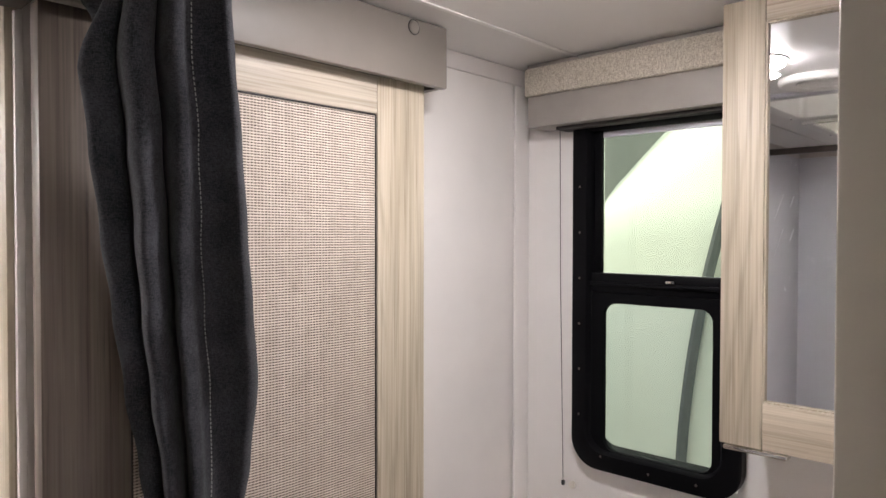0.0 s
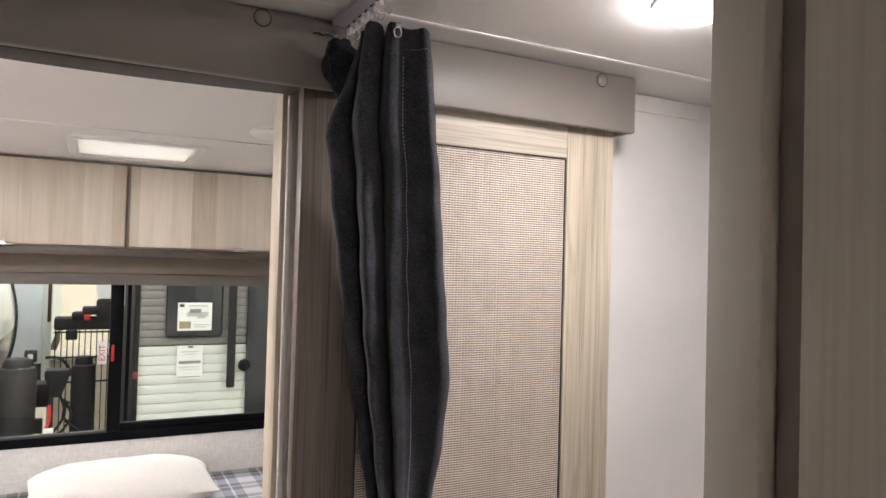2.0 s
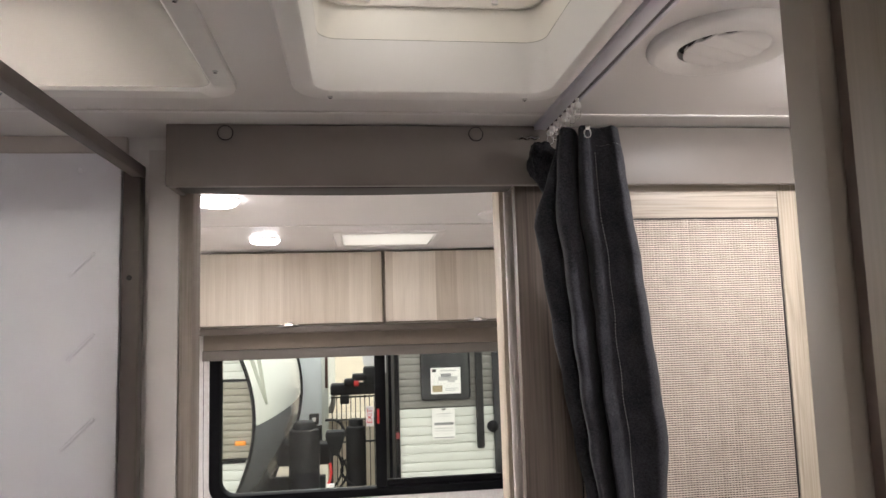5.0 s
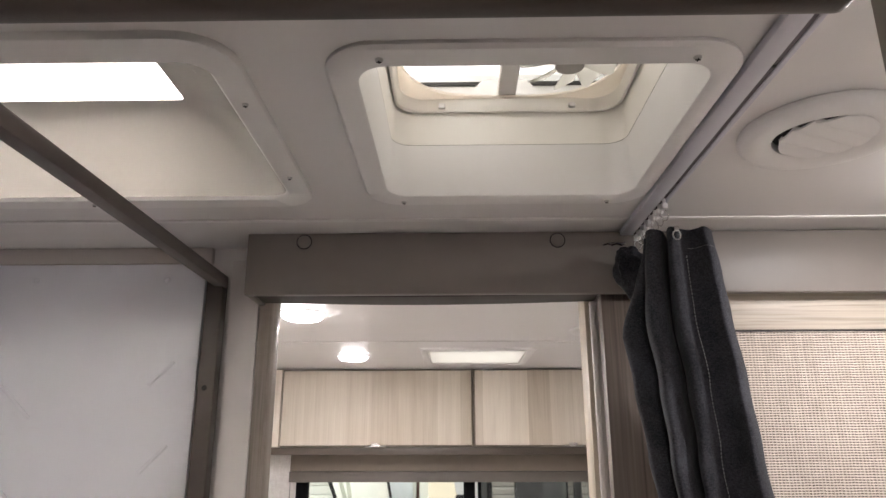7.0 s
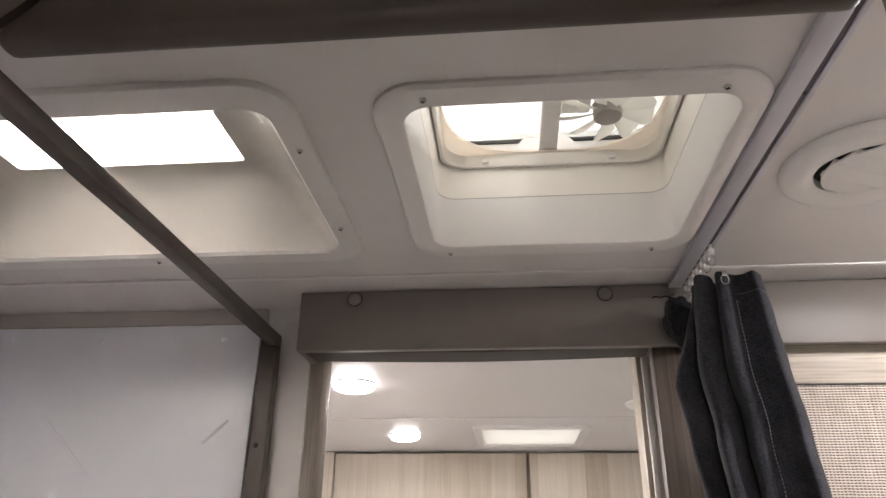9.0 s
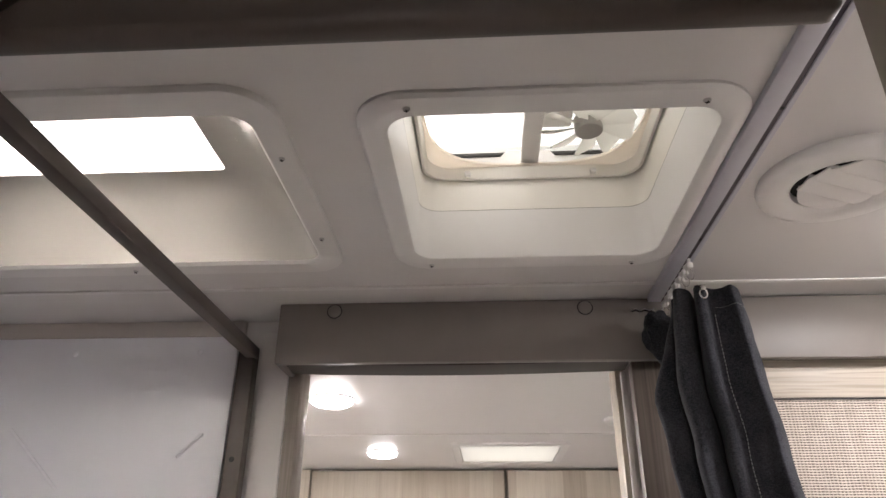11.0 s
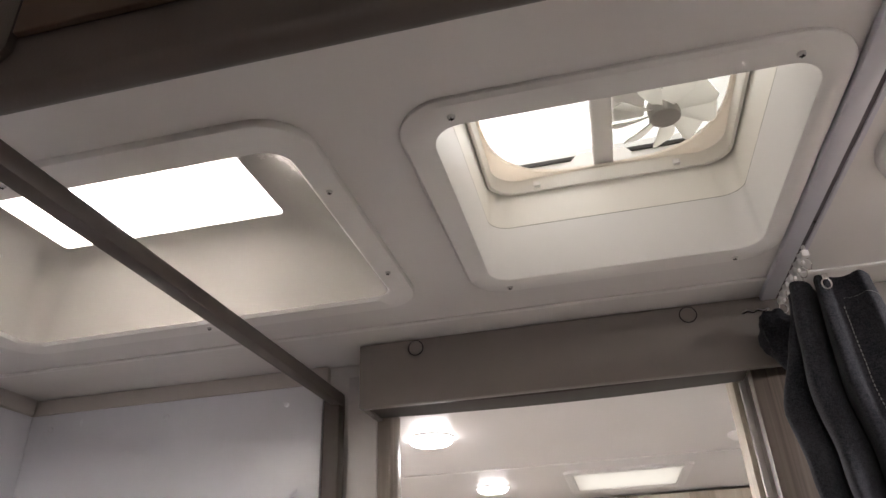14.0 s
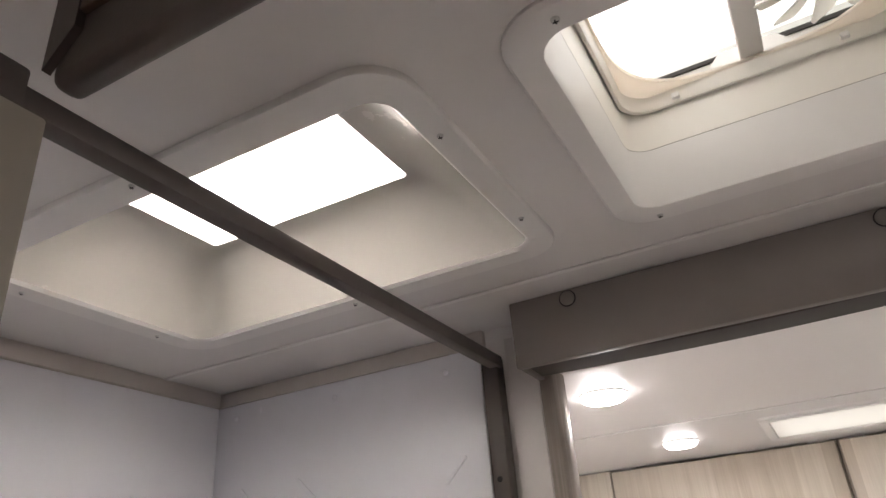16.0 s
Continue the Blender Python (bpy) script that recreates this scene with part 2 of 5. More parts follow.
M_RAW = plain("raw_plywood", (0.10, 0.065, 0.045), 0.8, var=0.2)
M_PILLOW = cloth("white_cotton", (0.79, 0.765, 0.715), (0.86, 0.835, 0.785), 0.0012)


# ---- shaping helpers ----
def add_box(bm, x0, x1, y0, y1, z0, z1, bevel=0.0, seg=2):
    r = bmesh.ops.create_cube(bm, size=1.0, matrix=Matrix.Translation(((x0 + x1) / 2, (y0 + y1) / 2, (z0 + z1) / 2)) @ Matrix.Diagonal((x1 - x0, y1 - y0, z1 - z0, 1)))
    if bevel:
        vs = set(r["verts"])
        es = [e for e in bm.edges if e.verts[0] in vs and e.verts[1] in vs]
        bmesh.ops.bevel(bm, geom=es, offset=bevel, segments=seg, affect="EDGES", profile=0.5)


def rrect(x0, x1, y0, y1, r, z, n=7):
    """A rounded rectangle in the level plane at z, as points."""
    out = []
    for cx, cy, a0 in ((x1 - r, y1 - r, 0), (x0 + r, y1 - r, 90), (x0 + r, y0 + r, 180), (x1 - r, y0 + r, 270)):
        for i in range(n + 1):
            a = radians(a0 + 90 * i / n)
            out.append(Vector((cx + r * math.cos(a), cy + r * math.sin(a), z)))
    return out


def loft(bm, rings, close_last=False, close_first=False):
    vs = [[bm.verts.new(p) for p in ring] for ring in rings]
    n = len(vs[0])
    for a, b in zip(vs, vs[1:]):
        for i in range(n):
            bm.faces.new((a[i], a[(i + 1) % n], b[(i + 1) % n], b[i]))
    if close_last:
        bm.faces.new(vs[-1])
    if close_first:
        bm.faces.new(list(reversed(vs[0])))
    return vs


def lathe(bm, profile, m, n=32):
    """Turns (radius, height) points about the local z axis, at the pose m."""
    loft(bm, [[m @ Vector((r * math.cos(6.28318 * i / n), r * math.sin(6.28318 * i / n), h)) for i in range(n)] for r, h in profile])


def tube(bm, points, r, n=10):
    pts = [Vector(p) for p in points]
    rings = []
    for i, p in enumerate(pts):
        d = (pts[min(i + 1, len(pts) - 1)] - pts[max(i - 1, 0)]).normalized()
        a = d.orthogonal().normalized() if i == 0 else (a - d * a.dot(d)).normalized()
        b = d.cross(a)
        rings.append([p + r * (a * math.cos(6.28318 * k / n) + b * math.sin(6.28318 * k / n)) for k in range(n)])
    loft(bm, rings, True, True)


def part(name, bm, material, parent=None, label="", smooth=False):
    """Links a bmesh as one mesh object, under a thing or a part where one is given."""
    bmesh.ops.recalc_face_normals(bm, faces=bm.faces)
    me = bpy.data.meshes.new(name)
    bm.to_mesh(me)
    bm.free()
    me.materials.append(material)
    if smooth:
        for p in me.polygons:
            p.use_smooth = True
        me.set_sharp_from_angle(angle=radians(42))
    ob = new(name, me)
    if parent:
        ob.parent = parent
    if label:
        ob["label"] = label
    return ob


def box(name, material, dims, bevel=0.002, parent=None, label=""):
    bm = bmesh.new()
    add_box(bm, *dims, bevel=bevel)
    return part(name, bm, material, parent, label, smooth=bevel > 0)


def thing(name, label, category, at=(0, 0, 0), group="", kind=""):
    ob = new(name)
    ob.location = (0, 0, 0)
    return tagged(ob, label, category, group, kind)


def structure(ob, label, category=""):
    return tagged(ob, label, category or ob.name.split("_")[0], kind="structure")


def slab(bm, x0, x1, y0, y1, z0, z1, holes):
    """A level slab with rectangular holes through it."""
    xs = sorted({x0, x1, *[v for h in holes for v in h[:2]]})
    ys = sorted({y0, y1, *[v for h in holes for v in h[2:]]})
    for a, b in zip(xs, xs[1:]):
        for c, d in zip(ys, ys[1:]):
            if not any(h[0] < (a + b) / 2 < h[1] and h[2] < (c + d) / 2 < h[3] for h in holes):
                add_box(bm, a, b, c, d, z0, z1)
    bmesh.ops.remove_doubles(bm, verts=bm.verts, dist=1e-5)
    seen = {}
    for f in list(bm.faces):
        key = tuple(round(v, 4) for v in f.calc_center_median())
        if key in seen:
            bmesh.ops.delete(bm, geom=[f, seen[key]], context="FACES_ONLY")
        else:
            seen[key] = f


def screw(x, y, z, r=0.0042, up=False):
    """A pan-head cross screw, head downwards."""
    bm = bmesh.new()
    s = 1 if up else -1
    lathe(bm, [(0.0, s * 0.0030), (r * 0.55, s * 0.0027), (r * 0.9, s * 0.0015), (r, 0.0)], pose(x, y, z), 14)
    ob = part("screw", bm, M_SCREW, smooth=True)
    bm = bmesh.new()
    add_box(bm, x - r * 0.6, x + r * 0.6, y - r * 0.13, y + r * 0.13, z + s * 0.0034, z + s * 0.0026)
    add_box(bm, x - r * 0.13, x + r * 0.13, y - r * 0.6, y + r * 0.6, z + s * 0.0035, z + s * 0.0027)
    part("cross_slot", bm, M_HOLE, ob)
    return ob


# ---- structure ----
CZ = 1.98
FAN_HOLE = (-0.385, -0.015, -0.028, 0.340)
SKY_HOLE = (-0.386, -0.004, -0.802, -0.175)
HATCH_HOLE = (-2.47, -2.07, -0.03, 0.352)
bm = bmesh.new()
slab(bm, -3.06, 2.2, -1.10, 1.46, CZ, CZ + 0.05, [FAN_HOLE, SKY_HOLE, HATCH_HOLE])
structure(part("ceiling", bm, M_CEIL), "off-white vinyl-covered flat ceiling panel")
structure(box("floor", M_FLOOR, (-3.06, 2.2, -1.10, 1.46, -0.05, 0.0), 0), "unseen wood-look vinyl plank floor, kept pale to bounce light")

# cross wall with the bedroom opening
bm = bmesh.new()
add_box(bm, -0.735, -0.68, -1.10, -0.286, 0, CZ)
add_box(bm, -0.735, -0.68, 0.330, 1.46, 0, CZ)
add_box(bm, -0.735, -0.68, -0.286, 0.330, 1.885, CZ)
structure(part("wall_west", bm, M_WALL), "white papered partition wall with bedroom opening", "wall")
# window walls
bm = bmesh.new()
add_box(bm, -0.735, -0.52, 1.40, 1.46, 0, CZ)
add_box(bm, -0.18, 2.2, 1.40, 1.46, 0, CZ)
add_box(bm, -0.52, -0.18, 1.40, 1.46, 0, 1.10)
add_box(bm, -0.52, -0.18, 1.40, 1.46, 1.85, CZ)
add_box(bm, -3.06, -0.735, 1.40, 1.46, 0, CZ)
structure(part("wall_north", bm, M_WALL), "white papered outer wall with a bathroom window", "wall")
structure(box("wall_south", M_WALL, (-3.06, 2.2, -1.10, -1.045, 0, CZ), 0), "white papered outer wall behind the shower", "wall")
bm = bmesh.new()
add_box(bm, -3.06, -2.9975, -1.10, -0.688, 0, CZ)
add_box(bm, -3.06, -2.9975, 0.963, 1.46, 0, CZ)
add_box(bm, -3.06, -2.9975, -0.688, 0.963, 0, 0.772)
add_box(bm, -3.06, -2.9975, -0.688, 0.963, 1.538, CZ)
M_LINENWALL = cloth("linen_wallpaper", (0.76, 0.735, 0.71), (0.86, 0.84, 0.82), 0.004, mix_scale=8)
structure(part("wall_bedroom", bm, M_LINENWALL), "pale linen-patterned bedroom wall with a wide window", "wall")
# out of view: closes the passage so that white walls return light
structure(box("wall_east", M_WALL, (2.2, 2.25, -1.10, 1.46, 0, CZ), 0), "unseen white papered wall added to close the passage and bounce light", "wall")
bm = bmesh.new()
add_box(bm, 0.285, 2.2, 0.328, 0.37, 0, CZ - 0.002)
structure(part("wall_passage_panel", bm, M_WOOD_DARK), "grey-brown wood-grain panel wall of the passage", "wall")
# also out of view, added as a white bounce for the passage lamp
structure(box("wall_passage_shower", M_WALL, (0.33, 2.2, -0.50, -0.46, 0, CZ - 0.002), 0), "unseen white papered passage wall added to bounce light", "wall")
structure(box("wall_vanity_back", M_WALL, (0.235, 0.285, 0.372, 1.40, 0, CZ - 0.002), 0), "white papered partition beside the vanity", "wall")
structure(box("wall_shower_end", M_SHOWER, (0.245, 0.32, -1.045, -0.50, 0, CZ - 0.002), 0), "grey acrylic end wall of the shower", "wall")

# near doorway jamb
j = structure(box("door_jamb_near", M_TAUPE_TRIM, (0.234, 0.268, 0.322, 0.370, 0, CZ - 0.003), 0.003), "taupe wrapped jamb of the doorway", "door jamb")
box("gasket", plain("brown_gap_strip", (0.16, 0.118, 0.098), 0.5), (0.2682, 0.2845, 0.333, 0.368, 0, CZ - 0.004), 0.002, j, "dark brown gap strip")

structure(box("door_jamb_shower_side", M_TAUPE_TRIM, (0.234, 0.275, -0.343, -0.272, 0, 1.838), 0.003), "taupe wrapped jamb beside the shower", "door jamb")

# opening trims
structure(box("trim_opening_left", M_OPENTRIM, (-0.74, -0.674, -0.296, -0.271, 0, 1.89), 0.003), "taupe wood-grain trim on the bedroom opening", "trim")
# right trim gets the paler ash to show bedroom light falling on it
t2 = structure(box("trim_opening_right", M_WOOD_V, (-0.74, -0.678, 0.315, 0.331, 0, 1.89), 0.003), "taupe trim on the bedroom opening, painted paler as lit", "trim")
box("edge_strip", M_BATHTRIM, (-0.677, -0.668, 0.3235, 0.3345, 0, 1.87), 0.002, t2, "pale edge strip")
structure(box("trim_wall_strip", M_BATHTRIM, (-0.68, -0.674, -0.352, -0.297, 0, 1.955), 0.0015), "pale vinyl batten beside the shower frame", "trim")
structure(box("trim_ceiling_seam", M_PLASTIC, (-0.513, -0.502, -1.045, 1.40, CZ - 0.0035, CZ - 0.0005), 0.0014), "white ceiling seam bead", "trim")
structure(box("trim_ceiling_seam_bedroom", M_PLASTIC, (-1.873, -1.860, -1.045, 1.40, CZ - 0.004, CZ - 0.0005), 0.0015), "white ceiling seam bead in the bedroom", "trim")
structure(box("trim_corner_batten", M_WALL, (-0.676, -0.670, 1.345, 1.399, 0, 1.94), 0.0015), "white corner batten", "trim")
structure(box("trim_wall_top", M_BATHTRIM, (-0.679, -0.672, 1.0, 1.399, 1.942, CZ - 0.001), 0.002), "pale trim strip below the ceiling", "trim")

# shower surround
bm = bmesh.new()
add_box(bm, -0.6785, -0.664, -1.0435, -0.398, 0.1, 1.9465, 0.002)
sh = structure(part("shower_wall_west", bm, M_SHOWER, smooth=True), "light grey acrylic shower wall with embossed diagonal lines", "shower wall")
for k, (ya, za, yb, zb) in enumerate(((-0.441, 1.761, -0.484, 1.719), (-0.438, 1.614, -0.484, 1.567), (-0.435, 1.464, -0.491, 1.41),
                                      (-0.809, 1.771, -0.693, 1.662), (-0.809, 1.62, -0.693, 1.51), (-0.905, 1.72, -0.955, 1.77), (-0.905, 1.57, -0.955, 1.62))):
    bm = bmesh.new()
    L = math.hypot(yb - ya, zb - za)
    add_box(bm, -0.001, 0.0026, -L / 2, L / 2, -0.0032, 0.0032, 0.0018)
    bm.transform(pose(-0.664, (ya + yb) / 2, (za + zb) / 2) @ Matrix.Rotation(math.atan2(zb - za, yb - ya), 4, "X"))
    part("embossed_line", bm, M_SHOWER, sh)
bm = bmesh.new()
add_box(bm, -0.664, 0.245, -1.0445, -1.03, 0.1, 1.9465, 0.002)
sh2 = structure(part("shower_wall_south", bm, M_SHOWER, smooth=True), "light grey acrylic shower back wall with embossed lines", "shower wall")
for k in range(6):
    bm = bmesh.new()
    add_box(bm, -0.08, 0.08, -0.001, 0.0016, -0.0022, 0.0022, 0.001)
    bm.transform(pose(-0.52 + 0.30 * (k % 3), -1.03, 1.70 - 0.25 * (k // 3)) @ Matrix.Rotation(radians(-43), 4, "Y"))
    part("embossed_line", bm, M_SHOWER, sh2)
M_TRIM_TAUPE = plain("taupe_vinyl_trim", (0.54, 0.49, 0.46), 0.45, var=0.04)
structure(box("trim_shower_west", M_TRIM_TAUPE, (-0.679, -0.664, -1.0435, -0.389, 1.947, CZ - 0.001), 0.003), "pale trim strip above the shower wall", "trim")
structure(box("trim_shower_south", M_TRIM_TAUPE, (-0.659, 0.245, -1.0445, -1.022, 1.947, CZ - 0.001), 0.003), "pale trim strip above the shower wall", "trim")
for y, z in ((-0.47, 1.915), (-0.72, 1.915), (-0.98, 1.915)):
    bm = bmesh.new()
    lathe(bm, [(0.0, 0.0022), (0.004, 0.002), (0.006, 0.0)], pose(-0.664, y, z, 0, 90, 0), 14)
    tagged(part("screw_cap", bm, M_SHOWER, smooth=True), "small grey plastic screw cap on the shower wall", "screw cap", "screw caps")

# ---- shower frame ----
fr = thing("shower_enclosure", "brown anodised aluminium shower enclosure frame", "shower enclosure")
bm = bmesh.new()
add_box(bm, -0.658, 0.224, -0.374, -0.352, 1.897, 1.919, 0.003)
part("top_rail", bm, M_FRAME, fr, smooth=True)
bm = bmesh.new()
add_box(bm, -0.6735, -0.643, -0.388, -0.357, 0.1, 1.918, 0.003)
part("post", bm, M_FRAME, fr, smooth=True)
bm = bmesh.new()
add_box(bm, 0.212, 0.2445, -0.388, -0.352, 0.1, 1.886, 0.003)
part("post", bm, M_FRAME, fr, smooth=True)
bm = bmesh.new()
add_box(bm, 0.214, 0.2448, -0.392, -0.344, 1.885, 1.928, 0.004)
part("corner_cap", bm, M_FRAME, fr, smooth=True)
bm = bmesh.new()
lathe(bm, [(0.0, 0.0006), (0.0042, 0.0006), (0.0048, 0.0)], pose(-0.643, -0.374, 1.712, 0, 90, 0), 16)
part("screw_hole", bm, M_HOLE, fr)

# ---- sliding door valances ----
va = thing("door_valance", "taupe leatherette-wrapped valance board over the opening", "valance", group="valances")
bm = bmesh.new()
add_box(bm, -0.594, -0.578, -0.297, 1.011, 1.866, 1.9785, 0.003)
part("front_board", bm, M_TAUPE, va, smooth=True)
bm = bmesh.new()
add_box(bm, -0.678, -0.5945, -0.2965, -0.284, 1.867, 1.978, 0.002)
part("end_board", bm, M_TAUPE, va, smooth=True)
bm = bmesh.new()
add_box(bm, -0.678, -0.5945, 0.998, 1.0105, 1.867, 1.978, 0.002)
part("end_board", bm, M_TAUPE, va, smooth=True)
for y in (-0.195, 0.256, 0.923):
    bm = bmesh.new()
    lathe(bm, [(0.0, 0.0045), (0.007, 0.0042), (0.0105, 0.003), (0.012, 0.0012), (0.0125, 0.0)], pose(-0.578, y, 1.962, 0, 90, 0), 24)
    bt = part("button", bm, M_TAUPE, va, "covered button", smooth=True)
    bm = bmesh.new()
    lathe(bm, [(0.0122, 0.0008), (0.0136, 0.0010), (0.0140, 0.0)], pose(-0.578, y, 1.962, 0, 90, 0), 24)
    part("rim", bm, M_HOLE, bt, "dark gap round the button")
bm = bmesh.new()
add_box(bm, -0.660, -0.615, -0.262, 0.322, 1.874, 1.884, 0.002)
part("track", bm, M_RUBBER, va, "dark sliding track")
# sagging sheet under the valance; its dark colour carries the shade there
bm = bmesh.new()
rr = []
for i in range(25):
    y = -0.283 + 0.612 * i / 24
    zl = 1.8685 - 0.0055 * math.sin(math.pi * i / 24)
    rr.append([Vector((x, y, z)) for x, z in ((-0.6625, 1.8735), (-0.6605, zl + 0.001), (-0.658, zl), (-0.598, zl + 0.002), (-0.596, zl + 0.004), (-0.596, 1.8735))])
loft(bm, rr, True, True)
part("lining", bm, M_LINING_SHADED, va, "sagging leatherette lining, darkened as in shade", smooth=True)

# near valance: the shade on its passage side is painted by the wrap
vb = thing("door_valance", "leatherette-wrapped valance board with folded end, shade in its colour", "valance", group="valances")
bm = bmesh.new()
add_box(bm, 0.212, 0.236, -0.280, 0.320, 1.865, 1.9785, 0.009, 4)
part("front_board", bm, M_TAUPE_SHADED, vb, smooth=True)
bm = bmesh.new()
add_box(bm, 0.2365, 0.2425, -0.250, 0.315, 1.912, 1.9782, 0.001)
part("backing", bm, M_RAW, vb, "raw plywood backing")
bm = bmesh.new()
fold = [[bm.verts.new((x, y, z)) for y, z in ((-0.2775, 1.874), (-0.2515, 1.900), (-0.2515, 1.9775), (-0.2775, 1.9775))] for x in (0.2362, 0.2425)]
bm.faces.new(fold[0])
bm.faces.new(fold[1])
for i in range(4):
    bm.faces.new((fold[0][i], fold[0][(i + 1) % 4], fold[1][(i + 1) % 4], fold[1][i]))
part("folded_end", bm, M_TAUPE_SHADED, vb, "folded leatherette end", smooth=True)

# ---- sliding door ----
sd = thing("sliding_door", "ash laminate sliding door with a woven beige panel", "door")
DX0, DX1 = -0.640, -0.612
# left stile is darkened by colour where the curtain shades it
for nm, d, m in (("stile", (DX0, DX1, 0.333, 0.4385, 0.02, 1.8725), M_WOOD_STILE_SHADED), ("stile", (DX0, DX1, 0.8685, 0.984, 0.02, 1.8725), M_WOOD_V),
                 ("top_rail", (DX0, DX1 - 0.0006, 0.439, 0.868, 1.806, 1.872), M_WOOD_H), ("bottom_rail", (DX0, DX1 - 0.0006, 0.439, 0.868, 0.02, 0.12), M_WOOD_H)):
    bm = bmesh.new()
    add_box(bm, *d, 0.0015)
    part(nm, bm, m, sd, "grey-brown laminate stile with the curtain's shade in its colour" if m is M_WOOD_STILE_SHADED else "", smooth=True)
box("woven_panel", M_WOVEN, (DX0 + 0.004, DX1 - 0.005, 0.4395, 0.8675, 0.1205, 1.8055), 0, sd, "woven beige vinyl panel")
for d in ((-0.620, -0.6145, 0.4395, 0.4417, 0.121, 1.805), (-0.620, -0.6145, 0.8653, 0.8675, 0.121, 1.805), (-0.620, -0.6145, 0.442, 0.865, 1.8033, 1.8055)):
    box("bead", M_RUBBER, d, 0, sd, "dark shadow bead")
box("hanger_rail", M_RUBBER, (-0.636, -0.616, 0.340, 0.978, 1.8735, 1.883), 0.001, sd, "dark hanger rail")

# ---- curtain and its track ----
tr = thing("curtain_track", "pale aluminium curtain track screwed to the ceiling", "curtain track")
for nm, y0, y1, z0, z1 in (("rail", 0.3665, 0.3895, CZ - 0.0105, CZ - 0.0005), ("lip", 0.3955, 0.402, CZ - 0.0100, CZ - 0.0005), ("web", 0.3896, 0.3954, CZ - 0.004, CZ - 0.0005)):
    box(nm, M_ALU, (-0.576, 0.211, y0, y1, z0, z1), 0.0012, tr)
box("slot", plain("purple_grey_slot", (0.085, 0.068, 0.085), 0.6), (-0.576, 0.211, 0.3897, 0.3953, CZ - 0.0085, CZ - 0.0042), 0, tr, "dark track slot")
for x in (-0.02, -0.33, 0.17):
    bm = bmesh.new()
    lathe(bm, [(0.0, -0.0012), (0.002, -0.001), (0.003, 0)], pose(x, 0.3928, CZ - 0.0086), 10)
    part("screw", bm, M_HOLE, tr)

cu = thing("curtain", "charcoal woven privacy curtain gathered and tied back", "curtain")
NZ, NA = 110, 288
# the folded section, left to right as seen from the passage, then round the back: across, depth
SECTION = ((-1.0, -0.25), (-0.96, 0.0), (-0.78, 0.12), (-0.60, 0.10), (-0.54, -0.16), (-0.50, 0.56), (-0.40, 0.90), (-0.24, 0.86), (-0.10, 0.52), (-0.06, -0.25), (-0.01, 0.50), (0.08, 0.90),
           (0.22, 0.82), (0.30, 0.60), (0.48, 0.40), (0.66, 0.40), (0.86, 0.56), (0.98, 0.26), (1.0, -0.10), (0.82, -0.5), (0.35, -0.6), (0.0, -0.45), (-0.35, -0.62), (-0.8, -0.55))
AXES = ((1.93, -0.440, 0.408, 0.062), (1.86, -0.458, 0.411, 0.074), (1.80, -0.475, 0.415, 0.083), (1.70, -0.498, 0.436, 0.084), (1.60, -0.510, 0.452, 0.083), (1.50, -0.526, 0.470, 0.082),
        (1.40, -0.540, 0.487, 0.080), (1.30, -0.545, 0.494, 0.068), (1.20, -0.540, 0.492, 0.052), (1.05, -0.535, 0.492, 0.066), (0.3, -0.53, 0.49, 0.085))


def section(k):
    """A smooth closed curve through the section's points, at k of its length."""
    n = len(SECTION)
    f = k * n
    i = int(f) % n
    f -= int(f)
    p = [Vector((*SECTION[(i + d) % n], 0)) for d in (-1, 0, 1, 2)]
    return 0.5 * (2 * p[1] + (p[2] - p[0]) * f + (2 * p[0] - 5 * p[1] + 4 * p[2] - p[3]) * f * f + (3 * p[1] - p[0] - 3 * p[2] + p[3]) * f ** 3)


def curtain_point(k, z):
    """The folded sheet's surface at k (0 to 1) round the section, at the height z."""
    cx, cy, w = AXES[-1][1:]
    for (z1, *p1), (z0, *p0) in zip(AXES, AXES[1:]):
        if z >= z0:
            f = max(0.0, min(1.0, (z - z0) / (z1 - z0)))
            f = f * f * (3 - 2 * f)
            cx, cy, w = (a + (b - a) * f for a, b in zip(p0, p1))
            break
    q = section(k)
    u, v = q.x, q.y
    if u < -0.5:
        tuck = min(1.0, max(0.0, (1.90 - z) / 0.12))
        u = -0.5 + (u + 0.5) * (0.25 + 0.75 * tuck)
    drop = min(1.0, max(0.0, (1.80 - z) / 0.42))
    u += (0.04 * math.sin((1.93 - z) * 9.0) - 0.22 * drop * drop * (3 - 2 * drop)) * (1 - u * u) * (0.4 + 0.6 * max(0.0, v))
    v *= 0.90 + 0.30 * noise.noise(Vector((u * 1.4, z * 3.0, 1.7)))
    v += 0.06 * noise.noise(Vector((u * 2.0, z * 6.0, 4.2)))
    u += 0.015 * noise.noise(Vector((v, z * 5.0, 8.8)))
    c, s = math.cos(radians(-22)), math.sin(radians(-22))
    d, e = v * 0.070, u * w
    return Vector((max(cx + d * c - e * s, -0.6085), cy + d * s + e * c, z))


bm = bmesh.new()
rings = []
for i in range(NZ + 1):
    z = 1.925 - (1.925 - 0.30) * i / NZ
    rings.append([curtain_point(k / NA, z) for k in range(NA)])
loft(bm, rings)
part("cloth", bm, M_CURTAIN, cu, smooth=True)
bm = bmesh.new()
for k in range(150):
    z0 = 1.885 - 0.0055 * k
    o = Vector((0.0009, -0.0004, 0))
    tube(bm, [curtain_point(0.560, z0 + 0.0017) + o, curtain_point(0.560, z0 - 0.0017) + o], 0.0007, 5)
